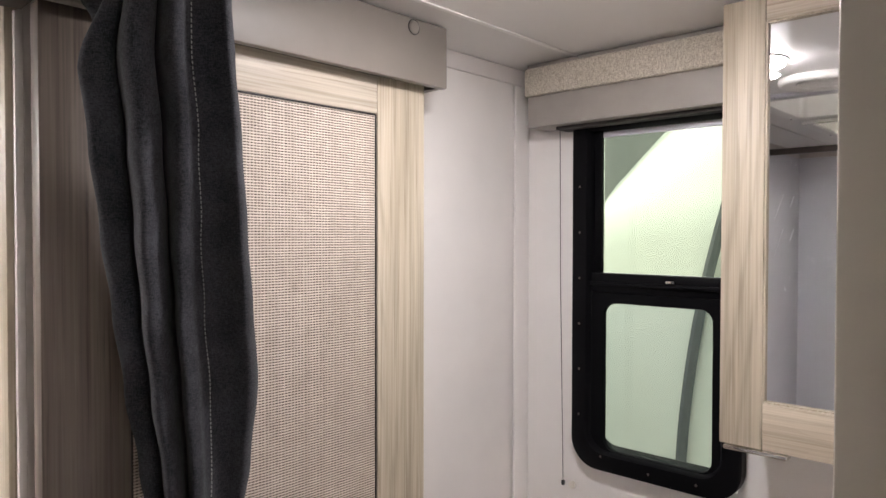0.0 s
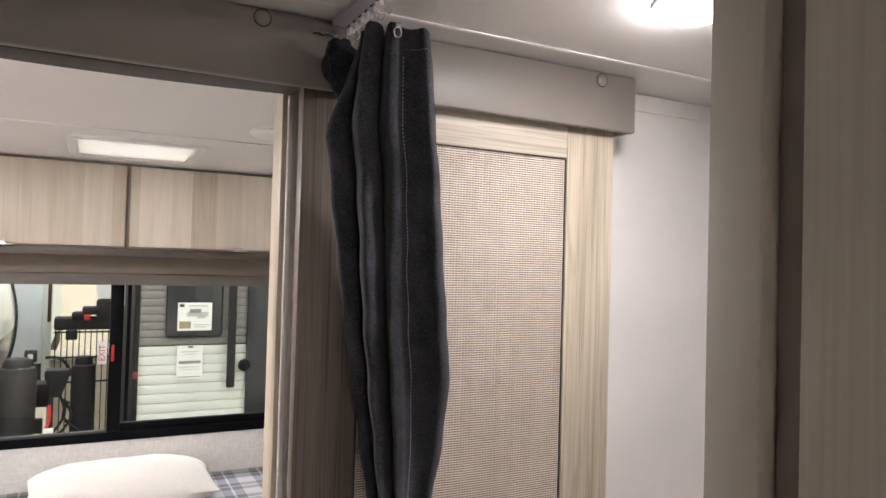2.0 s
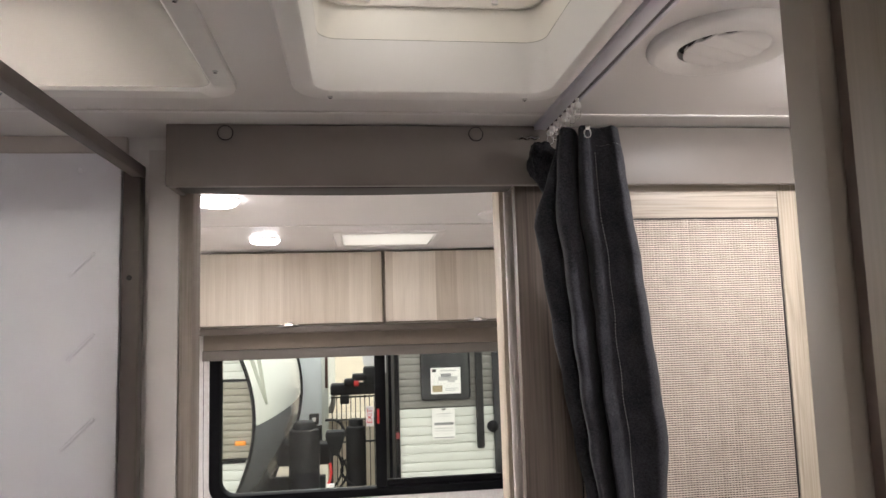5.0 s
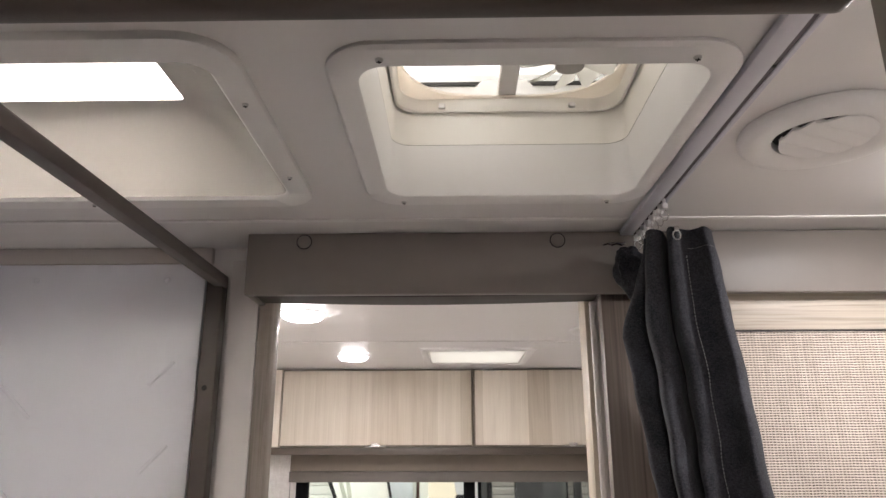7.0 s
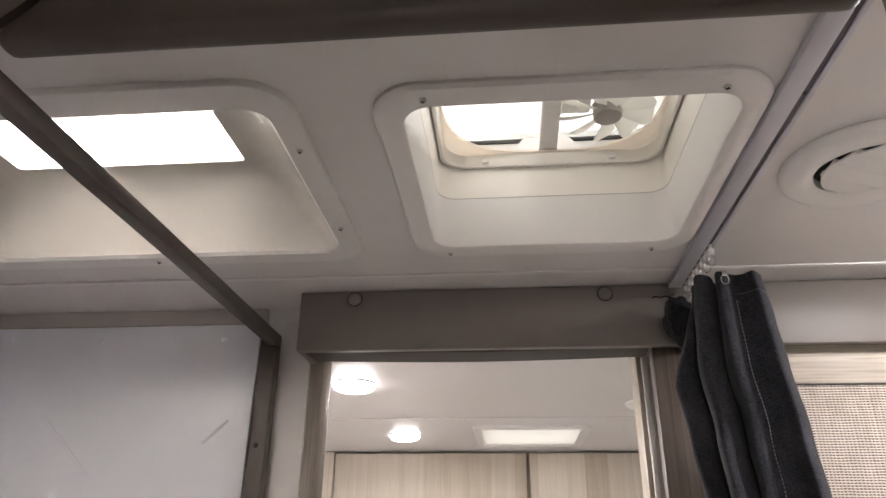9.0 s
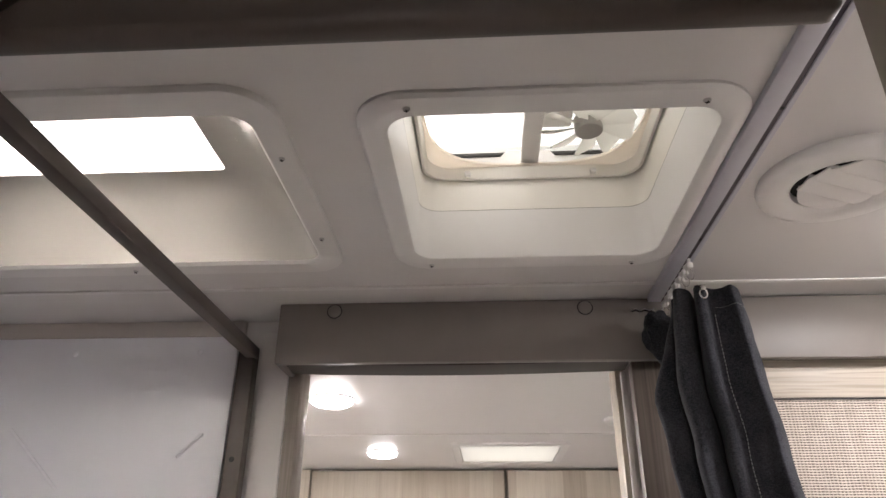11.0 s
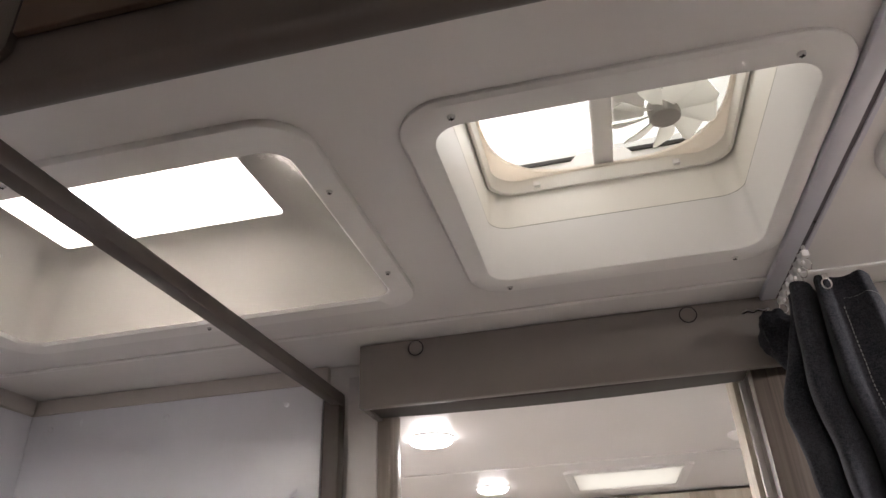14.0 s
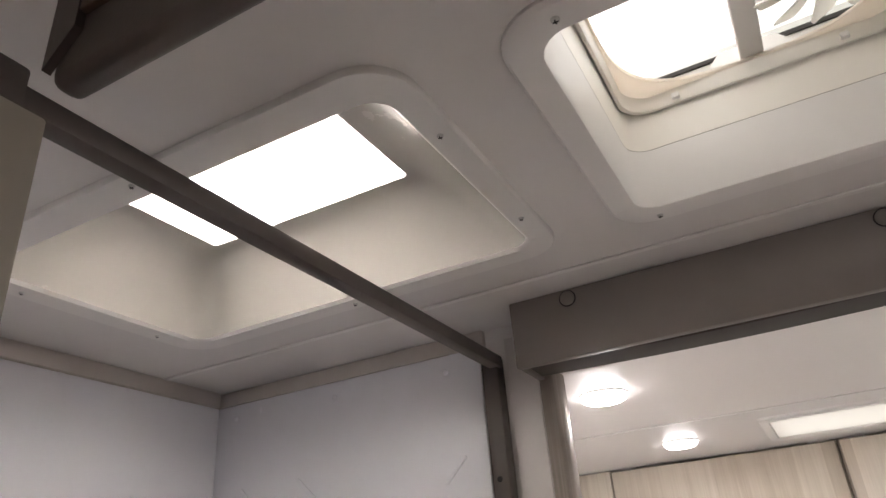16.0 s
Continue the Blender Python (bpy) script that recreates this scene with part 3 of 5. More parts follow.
for k in range(28):
    o = Vector((0.0009, -0.0004, 0))
    tube(bm, [curtain_point(0.57 + 0.0065 * k, 1.897) + o, curtain_point(0.574 + 0.0065 * k, 1.897) + o], 0.00022, 5)
tagged(part("stitching", bm, M_STITCH, cu, "pale grey hem stitching"), kind="stuff")
bm = bmesh.new()
bmesh.ops.create_icosphere(bm, subdivisions=4, radius=1.0)
for q in bm.verts:
    r = 1 + 0.28 * noise.noise(q.co * 1.9) + 0.12 * noise.noise(q.co * 5.0)
    q.co = Vector((-0.535 + 0.030 * q.co.x * r, 0.376 + 0.030 * q.co.y * r - 0.010 * q.co.z, 1.888 + 0.046 * q.co.z * r))
part("bunched_corner", bm, M_CURTAIN, cu, "bunched dark corner of cloth", smooth=True)
bm = bmesh.new()
rr = []
for z in (1.185, 1.18, 1.165, 1.15, 1.145):
    e = 1.05 if z in (1.185, 1.145) else 1.09
    rr.append([Vector((max(-0.6095, -0.540 + 0.050 * e * math.cos(6.28318 * k / 40)), 0.492 + 0.062 * e * math.sin(6.28318 * k / 40), z + 0.01 * math.cos(6.28318 * k / 40))) for k in range(40)])
loft(bm, rr)
part("tie_back", bm, M_CURTAIN, cu, "charcoal tie-back band with pale stitching", smooth=True)
# carriers and hooks
for k in range(7):
    x = -0.555 + 0.026 * k
    c = tagged(new("curtain_carrier"), "white plastic curtain carrier with a wire hook", "curtain carrier", "curtain carriers")
    bm = bmesh.new()
    add_box(bm, x - 0.004, x + 0.004, 0.3910, 0.3945, CZ - 0.016, CZ - 0.007, 0.001)
    add_box(bm, x - 0.0075, x + 0.0075, 0.3865, 0.3965, CZ - 0.026, CZ - 0.0162, 0.002)
    part("slider", bm, M_PLASTIC, c, smooth=True)
    bm = bmesh.new()
    tube(bm, [(x, 0.3915 + 0.006 * math.sin(a), CZ - 0.034 + 0.009 * math.cos(a)) for a in [i * 0.6 for i in range(10)]], 0.0009, 6)
    part("hook", bm, M_CHROME, c, smooth=True)
for a_ in (0.50,):
    p = curtain_point(a_, 1.912)
    bm = bmesh.new()
    tube(bm, [(p.x + 0.004, p.y + 0.0055 * math.sin(t), p.z + 0.0075 * math.cos(t)) for t in [i * 6.28318 / 16 for i in range(17)]], 0.0012, 6)
    add_box(bm, p.x + 0.001, p.x + 0.006, p.y - 0.004, p.y + 0.004, p.z + 0.005, p.z + 0.014, 0.001)
    part("clip", bm, M_CHROME, cu, "bright metal clip", smooth=True)
bm = bmesh.new()
tube(bm, [(-0.574, 0.335 + 0.008 * k, 1.952 + 0.003 * (k % 2)) for k in range(6)], 0.0025, 6)
tagged(part("curtain_hook_bar", bm, M_CHROME, smooth=True), "small nickel hook bar fixed on the valance", "hook")

# ---- roof fan ----
fan = thing("roof_fan", "white roof vent fan with a square garnish frame", "roof fan")
bm = bmesh.new()
cxm, cym = -0.2, 0.155
loft(bm, [rrect(-0.421, 0.020, -0.059, 0.365, 0.055, CZ - 0.0002), rrect(-0.421, 0.020, -0.059, 0.365, 0.055, CZ - 0.004), rrect(-0.417, 0.016, -0.055, 0.361, 0.052, CZ - 0.008),
          rrect(-0.388, -0.012, -0.031, 0.343, 0.036, CZ - 0.009), rrect(-0.3835, -0.0165, -0.0265, 0.3385, 0.033, CZ - 0.006),
          rrect(-0.382, -0.018, -0.025, 0.337, 0.032, CZ), rrect(-0.378, -0.022, -0.021, 0.333, 0.030, CZ + 0.0745)])
part("garnish", bm, M_PLASTIC, fan, smooth=True)
bm = bmesh.new()
loft(bm, [rrect(-0.378, -0.022, -0.021, 0.333, 0.030, CZ + 0.0745), rrect(-0.3784, -0.0216, -0.0214, 0.3334, 0.0304, CZ + 0.0747), rrect(-0.3784, -0.0216, -0.0214, 0.3334, 0.0304, CZ + 0.0752), rrect(-0.378, -0.022, -0.021, 0.333, 0.030, CZ + 0.0754)])
part("joint_line", bm, M_GREYBOARD, fan, "thin grey joint line")
bm = bmesh.new()
loft(bm, [rrect(-0.378, -0.022, -0.021, 0.333, 0.030, CZ + 0.0754), rrect(-0.374, -0.026, -0.017, 0.329, 0.034, CZ + 0.150), rrect(-0.366, -0.034, -0.009, 0.321, 0.04, CZ + 0.153)])
part("throat", bm, M_CREAM, fan, smooth=True)
bm = bmesh.new()
loft(bm, [rrect(-0.3735, -0.0265, -0.0165, 0.3285, 0.036, CZ + 0.150), rrect(-0.3735, -0.0265, -0.0165, 0.3285, 0.036, CZ + 0.129), rrect(-0.372, -0.028, -0.015, 0.327, 0.037, CZ + 0.1265),
          rrect(-0.368, -0.032, -0.011, 0.323, 0.039, CZ + 0.1265), rrect(-0.3665, -0.0335, -0.0095, 0.3215, 0.040, CZ + 0.129), rrect(-0.3645, -0.0355, -0.0075, 0.3195, 0.040, CZ + 0.1465)])
part("inner_sleeve", bm, M_CREAM, fan, "cream inner sleeve with a rounded lip", smooth=True)
# base plate with its rounded opening
bm = bmesh.new()
NP = 64


def superell(hx, hy, e, z):
    out = []
    for i in range(NP):
        a = 6.28318 * i / NP
        c, s = math.cos(a), math.sin(a)
        out.append(Vector((cxm + hx * math.copysign(abs(c) ** (2 / e), c), cym + hy * math.copysign(abs(s) ** (2 / e), s), z)))
    return out


loft(bm, [superell(0.172, 0.171, 10, CZ + 0.153), superell(0.1715, 0.170, 9, CZ + 0.1475), superell(0.168, 0.166, 8, CZ + 0.1450), superell(0.1655, 0.1635, 7, CZ + 0.1465), superell(0.164, 0.1615, 3.0, CZ + 0.1475), superell(0.1625, 0.160, 3.0, CZ + 0.1465), superell(0.1615, 0.159, 3.0, CZ + 0.1475), superell(0.1615, 0.159, 3.0, CZ + 0.151), superell(0.170, 0.168, 6, CZ + 0.1525)])
part("base_plate", bm, milky("peach_plastic", (0.93, 0.87, 0.80), 0.5), fan, "peach-tinted base plate with a rounded opening", smooth=True)
box("beam", M_PLASTIC, (-0.388, -0.012, 0.141, 0.170, CZ + 0.1535, CZ + 0.166), 0.003, fan)
box("motor_mount", M_PLASTIC, (-0.292, -0.228, 0.171, 0.215, CZ + 0.168, CZ + 0.178), 0.003, fan)
# blades
HX, HY, HZ = -0.262, 0.236, CZ + 0.143
bl = new("fan_wheel")
bl.parent = fan
bl.location = (HX, HY, HZ)
bm = bmesh.new()
lathe(bm, [(0.0, -0.006), (0.016, -0.0058), (0.0198, -0.0045), (0.0206, -0.002), (0.0206, 0.018)], pose(0, 0, 0), 28)
part("hub", bm, plain("grey_hub", (0.42, 0.40, 0.37), 0.45), bl, smooth=True)
for k in range(9):
    bm = bmesh.new()
    top, bot = [], []
    for i in range(9):
        u = i / 8
        r = 0.018 + 0.050 * u
        for s_, lst in ((-1, bot), (1, top)):
            w = 0.0070 + 0.0145 * u ** 0.8 - (0.010 if s_ > 0 else 0.005) * max(0.0, (u - 0.7) / 0.3) ** 2
            pitch_ = radians(-34 + 9 * u)
            camber = -0.0025 * u
            lst.append(Vector((r, s_ * w * math.cos(pitch_) + 0.009 * u * u, 0.006 + s_ * w * math.sin(pitch_) + camber)))
    va_ = [bm.verts.new(p) for p in bot]
    vb_ = [bm.verts.new(p) for p in top]
    vc_ = [bm.verts.new(p + Vector((0, 0, 0.0016))) for p in bot]
    vd_ = [bm.verts.new(p + Vector((0, 0, 0.0016))) for p in top]
    for i in range(8):
        bm.faces.new((va_[i], va_[i + 1], vb_[i + 1], vb_[i]))
        bm.faces.new((vc_[i], vc_[i + 1], vd_[i + 1], vd_[i]))
        bm.faces.new((va_[i], va_[i + 1], vc_[i + 1], vc_[i]))
        bm.faces.new((vb_[i], vb_[i + 1], vd_[i + 1], vd_[i]))
    bm.faces.new((va_[8], vb_[8], vd_[8], vc_[8]))
    b_ = part("blade", bm, M_BLADE, bl, smooth=True)
    b_.rotation_euler = (0, 0, 0.22 + 6.28318 * k / 9)
for y in (0.055, 0.255):
    box("tab", M_PLASTIC, (-0.3670, -0.3600, y - 0.005, y + 0.005, CZ + 0.130, CZ + 0.138), 0.0015, fan)
for y0, y1 in ((-0.035, 0.116), (0.194, 0.348)):
    box("lid_seal", M_RUBBER, (-0.3955, -0.392, y0, y1, CZ + 0.1855, CZ + 0.1925), 0.001, fan, "dark lid seal")
bm = bmesh.new()
gus = [[bm.verts.new((x, y, z)) for y, z in ((0.088, CZ + 0.160), (0.222, CZ + 0.160), (0.190, CZ + 0.194), (0.120, CZ + 0.194))] for x in (-0.3955, -0.3905)]
bm.faces.new(gus[0])
bm.faces.new(gus[1])
for i in range(4):
    bm.faces.new((gus[0][i], gus[0][(i + 1) % 4], gus[1][(i + 1) % 4], gus[1][i]))
part("gusset", bm, M_PLASTIC, fan)
bm = bmesh.new()
loft(bm, [rrect(-0.42, 0.02, -0.06, 0.37, 0.04, CZ + 0.195), rrect(-0.41, 0.01, -0.05, 0.36, 0.04, CZ + 0.215), rrect(-0.37, -0.03, -0.01, 0.32, 0.04, CZ + 0.228)], True)
part("lid", bm, M_LID, fan, "translucent white lid", smooth=True)
bm = bmesh.new()
loft(bm, [rrect(-0.402, 0.002, -0.047, 0.360, 0.03, CZ + 0.051), rrect(-0.402, 0.002, -0.047, 0.360, 0.03, CZ + 0.1935), rrect(-0.396, -0.004, -0.041, 0.354, 0.026, CZ + 0.1935), rrect(-0.396, -0.004, -0.041, 0.354, 0.026, CZ + 0.153)])
part("outer_flange", bm, M_PLASTIC, fan)
for x, y in ((0.0, 0.0), (-0.002, 0.311), (-0.402, -0.004), (-0.404, 0.307)):
    s = screw(x, y, CZ - 0.0085)
    s.parent = fan

# ---- shower skylight ----
sk = thing("shower_skylight", "white moulded shower skylight with a bright flat lens", "skylight")
bm = bmesh.new()
loft(bm, [rrect(-0.421, 0.041, -0.842, -0.140, 0.055, CZ - 0.0002), rrect(-0.421, 0.041, -0.842, -0.140, 0.055, CZ - 0.0065), rrect(-0.4195, 0.0395, -0.8405, -0.1415, 0.054, CZ - 0.0085),
          rrect(-0.389, -0.002, -0.805, -0.172, 0.030, CZ - 0.0078), rrect(-0.384, -0.006, -0.800, -0.177, 0.026, CZ - 0.003)])
part("flange", bm, M_PLASTIC, sk, smooth=True)
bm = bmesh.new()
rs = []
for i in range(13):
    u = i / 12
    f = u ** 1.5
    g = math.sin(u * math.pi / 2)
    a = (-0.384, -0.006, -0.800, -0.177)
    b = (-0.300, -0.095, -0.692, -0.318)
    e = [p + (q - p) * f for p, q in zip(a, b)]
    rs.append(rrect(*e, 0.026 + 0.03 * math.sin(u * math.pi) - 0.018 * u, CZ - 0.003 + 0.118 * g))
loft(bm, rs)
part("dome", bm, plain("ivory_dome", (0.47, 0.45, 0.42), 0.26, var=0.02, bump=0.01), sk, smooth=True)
bm = bmesh.new()
loft(bm, [rrect(-0.301, -0.094, -0.693, -0.317, 0.008, CZ + 0.1152), rrect(-0.301, -0.094, -0.693, -0.317, 0.008, CZ + 0.119)], True, True)
part("lens", bm, M_MILKY, sk, "bright translucent lens")
for x, y in ((-0.301, -0.1575), (-0.088, -0.1575), (-0.078, -0.823), (-0.312, -0.823), (-0.404, -0.486), (0.022, -0.479)):
    s = screw(x, y, CZ - 0.0080, 0.0038)
    s.parent = sk

# ---- round air vent ----
av = thing("ceiling_vent", "white round ceiling air vent with angled louvres", "air vent")
VX, VY, VR = -0.180, 0.523, 0.098
bm = bmesh.new()
lathe(bm, [(VR * 0.985, 0.0), (VR, -0.004), (VR * 0.99, -0.010), (VR * 0.95, -0.0145), (VR * 0.88, -0.0165), (VR * 0.74, -0.0160), (VR * 0.64, -0.0140), (VR * 0.595, -0.0105), (VR * 0.585, 0.0)], pose(VX, VY, CZ), 64)
part("ring", bm, M_PLASTIC, av, smooth=True)
bm = bmesh.new()
lathe(bm, [(0.0, -0.0012), (VR * 0.58, -0.0012)], pose(VX, VY, CZ), 40)
part("backing", bm, M_HOLE, av, "dark opening")
for k in range(4):
    o = -0.041 + 0.0265 * k
    bm = bmesh.new()
    rr_ = VR * 0.55
    rows_ = []
    for i in range(9):
        q = -0.0150 + 0.030 * i / 8
        h = math.sqrt(max(0.00003, rr_ * rr_ - max(-rr_, min(rr_, o + q * 0.8)) ** 2))
        rows_.append([Vector((q, h * (2 * n / 12 - 1), -0.003 * (1 - (q / 0.0150) ** 2))) for n in range(13)])
    low_ = [[bm.verts.new(p) for p in r] for r in rows_]
    up_ = [[bm.verts.new(p + Vector((0, 0, 0.0022))) for p in r] for r in rows_]
    for g in (low_, up_):
        for p, q in zip(g, g[1:]):
            for n in range(12):
                bm.faces.new((p[n], p[n + 1], q[n + 1], q[n]))
    for i in range(8):
        for n in (0, 12):
            bm.faces.new((low_[i][n], low_[i + 1][n], up_[i + 1][n], up_[i][n]))
    for i in (0, 8):
        for n in range(12):
            bm.faces.new((low_[i][n], low_[i][n + 1], up_[i][n + 1], up_[i][n]))
    bm.transform(pose(VX + 0.002, VY + 0.003, CZ - 0.0115, 0, 0, 24) @ pose(o, 0, 0, 0, -7, 0))
    part("louvre", bm, M_PLASTIC, av, smooth=True)


# ---- ceiling lamps ----
def puck(x, y, r, glow=M_LAMP_SOFT):
    p = thing("ceiling_light", "round white puck ceiling light switched on", "ceiling light", group="puck lights")
    bm = bmesh.new()
    lathe(bm, [(r * 1.06, 0.0), (r * 1.06, -0.002), (r * 1.04, -0.004), (r * 1.01, -0.0045), (r * 1.0, -0.003)], pose(x, y, CZ), 40)
    part("rim", bm, M_PLASTIC, p, smooth=True)
    bm = bmesh.new()
    lathe(bm, [(r * 1.0, -0.004), (r * 0.985, -0.009), (r * 0.93, -0.0145), (r * 0.78, -0.0195), (r * 0.45, -0.0225), (0.0, -0.0235)], pose(x, y, CZ), 40)
    d = part("diffuser", bm, glow, p, "glowing diffuser", smooth=True)
    return p


puck(-0.235, 0.805, 0.056, M_LAMP)
# unseen puck body that goes with the added passage fill
puck(1.95, -0.08, 0.060)
puck(-1.325, -0.358, 0.060)
puck(-2.242, -0.345, 0.060, M_LAMP_DIM)

# ---- bathroom window ----
w1 = structure(thing("window_1", "", ""), "black-framed sliding bathroom window with rounded corners", "window")


def rrect_xz(x0, x1, z0, z1, r, y, n=8):
    return [Vector((p.x, y, p.y)) for p in rrect(x0, x1, z0, z1, r, 0, n)]


def sill_rounded(x0, x1, z0, z1, r, y, n=8):
    """A rectangle with rounded lower corners and nearly square upper ones."""
    return [Vector((p.x, y, p.z)) for p in rrect_xz(x0, x1, z0, z1, 0.003, y, n)[:2 * n + 2] + rrect_xz(x0, x1, z0, z1, r, y, n)[2 * n + 2:]]


bm = bmesh.new()
loft(bm, [sill_rounded(-0.535, -0.165, 1.085, 1.862, 0.062, 1.3995), sill_rounded(-0.535, -0.165, 1.085, 1.862, 0.062, 1.376), sill_rounded(-0.530, -0.170, 1.090, 1.857, 0.058, 1.372),
          sill_rounded(-0.499, -0.201, 1.121, 1.826, 0.046, 1.372), sill_rounded(-0.494, -0.206, 1.126, 1.821, 0.043, 1.380), sill_rounded(-0.492, -0.208, 1.128, 1.819, 0.042, 1.43)])
part("frame", bm, M_BLACK, w1, smooth=True)
box("glazing_strip", M_ALU, (-0.473, -0.213, 1.399, 1.403, 1.806, 1.8185), 0.001, w1, "pale strip along the upper pane")
box("meeting_rail", M_BLACK, (-0.492, -0.208, 1.384, 1.41, 1.470, 1.512), 0.003, w1)
box("track_lip", M_BLACK, (-0.492, -0.208, 1.378, 1.384, 1.486, 1.494), 0.001, w1)
box("latch", M_CHROME, (-0.318, -0.300, 1.376, 1.383, 1.4965, 1.502), 0.001, w1, "small bright latch")
bm = bmesh.new()
loft(bm, [rrect_xz(-0.493, -0.207, 1.122, 1.476, 0.020, 1.387), rrect_xz(-0.463, -0.226, 1.121 + 0.006, 1.449, 0.026, 1.387), rrect_xz(-0.461, -0.228, 1.129, 1.447, 0.025, 1.395)])
part("lower_sash", bm, M_BLACK, w1, smooth=True)
for d in ((-0.492, -0.474, 1.395, 1.41, 1.512, 1.822), (-0.212, -0.206, 1.395, 1.41, 1.512, 1.822)):
    box("upper_sash", M_BLACK, d, 0.002, w1)
for d in ((-0.4735, -0.2125, 1.404, 1.407, 1.513, 1.822), (-0.4625, -0.2265, 1.3955, 1.3985, 1.128, 1.448)):
    g = box("pane", M_GLASS_GREEN if d[4] > 1.5 else M_GLASS_GREY, d, 0, w1)
    g.visible_shadow = False
for z in (1.20, 1.30, 1.40, 1.50, 1.60, 1.70):
    bm = bmesh.new()
    lathe(bm, [(0.0, 0.0022), (0.0022, 0.0016), (0.0028, 0)], pose(-0.5145, 1.372, z, 90, 0, 0), 10)
    part("screw", bm, M_FRAME, w1)
for x, z in ((-0.46, 1.117), (-0.35, 1.104), (-0.25, 1.106)):
    bm = bmesh.new()
    lathe(bm, [(0.0, 0.0022), (0.0022, 0.0016), (0.0028, 0)], pose(x, 1.372, z, 90, 0, 0), 10)
    part("screw", bm, M_FRAME, w1)

# ---- window shade ----
shd = thing("window_shade", "raised window shade with linen valance and grey rail", "window shade")
box("head_board", M_GREYBOARD, (-0.636, -0.06, 1.343, 1.3985, 1.967, 1.9795), 0.001, shd)
box("linen_valance", M_LINEN, (-0.628, -0.066, 1.318, 1.3985, 1.903, 1.9655), 0.006, shd, "oatmeal linen-wrapped valance")
box("bottom_rail", M_GREYBOARD, (-0.620, -0.074, 1.322, 1.3955, 1.8335, 1.902), 0.003, shd, "grey vinyl-wrapped lower board")
box("shadow_roller", M_RUBBER, (-0.56, -0.12, 1.345, 1.394, 1.826, 1.833), 0.001, shd, "dark roller underside")
cord = thing("shade_cord", "thin shade cord ending in a clear plastic clip", "shade cord")
bm = bmesh.new()
tube(bm, [(-0.560, 1.362, 1.835), (-0.557, 1.362, 1.5), (-0.549, 1.364, 1.048)], 0.0008, 6)
part("cord", bm, M_RUBBER, cord)
bm = bmesh.new()
lathe(bm, [(0.0, 0.006), (0.0035, 0.005), (0.0045, 0.0), (0.0035, -0.005), (0.0, -0.006)], pose(-0.550, 1.366, 1.040), 14)
part("bead", bm, M_HOLE, cord, "black cord bead", smooth=True)
bm = bmesh.new()
lathe(bm, [(0.0, 0.004), (0.0075, 0.0035), (0.0085, 0.0), (0.0075, -0.006), (0.0, -0.007)], pose(-0.542, 1.390, 1.030, 70, 0, 0), 18)
part("clip", bm, M_MILKY, cord, "clear plastic holder", smooth=True)

# ---- mirror cabinet ----
mc = thing("mirror_cabinet", "ash laminate wall cabinet with a mirrored door", "cabinet")
box("body", M_WOOD_V, (-0.145, 0.230, 1.241, 1.3985, 1.253, 1.9775), 0.002, mc)
dr = new("door")
dr.parent = mc
for nm, d, m in (("stile", (-0.148, -0.0805, 1.220, 1.240, 1.247, 1.9765), M_WOOD_V), ("stile", (0.160, 0.230, 1.220, 1.240, 1.247, 1.9765), M_WOOD_V),
                 ("rail", (-0.080, 0.1595, 1.2206, 1.240, 1.247, 1.323), M_WOOD_X), ("rail", (-0.080, 0.1595, 1.2206, 1.240, 1.936, 1.9765), M_WOOD_X)):
    bm = bmesh.new()
    add_box(bm, *d, 0.0015)
    part(nm, bm, m, dr, smooth=True)
box("mirror", M_MIRROR, (-0.0795, 0.159, 1.229, 1.233, 1.3235, 1.9355), 0, dr, "mirror glass")
for d in ((-0.080, -0.0775, 1.222, 1.2285, 1.324, 1.935), (-0.077, 0.159, 1.222, 1.2285, 1.3235, 1.326), (-0.077, 0.159, 1.222, 1.2285, 1.933, 1.9355)):
    box("bead", M_WOOD_V, d, 0, dr)
box("pull", M_CHROME, (-0.140, -0.040, 1.215, 1.237, 1.2385, 1.2462), 0.002, dr, "brushed nickel edge pull")

# ---- bedroom ----
def cabinet(y0, y1, hy, label):
    c = thing("overhead_cabinet", label, "cabinet", group="overhead cabinets")
    box("body", M_WOOD_DARK, (-2.9968, -2.7204, y0, y1, 1.6206, 1.9765), 0.001, c, "taupe cabinet carcass")
    d = box("door", M_WOOD_PALE, (-2.7182, -2.6999, y0 + 0.008, y1 - 0.008, 1.6281, 1.968), 0.002, c, "pale ash laminate door")
    bm = bmesh.new()
    add_box(bm, -2.7021, -2.6838, hy - 0.048, hy + 0.048, 1.62, 1.6265, 0.002)
    add_box(bm, -2.6892, -2.6838, hy - 0.019, hy + 0.019, 1.6265, 1.6367, 0.001)
    part("handle", bm, M_CHROME, d, "nickel edge pull", smooth=True)
    for yy in (y0 + 0.07, y1 - 0.07):
        box("hinge", M_CHROME, (-2.7182, -2.6967, yy - 0.03, yy + 0.03, 1.9696, 1.9739), 0.001, c, "nickel hinge")
    return c


cabinet(-0.7467, 0.1568, -0.2949, "pale ash overhead cabinet with a nickel pull")
cabinet(0.159, 1.0657, 0.6129, "pale ash overhead cabinet with a nickel pull")
structure(box("trim_cabinet_rail", M_BROWN_RAIL, (-2.9968, -2.7021, -0.7897, 1.398, 1.5861, 1.6189), 0.002), "taupe rail under the overhead cabinets", "trim")
structure(box("trim_cabinet_side", M_WOOD_PALE, (-2.9968, -2.7021, -1.043, -0.7483, 1.6206, 1.9755), 0.002), "pale ash filler beside the overhead cabinets", "trim")
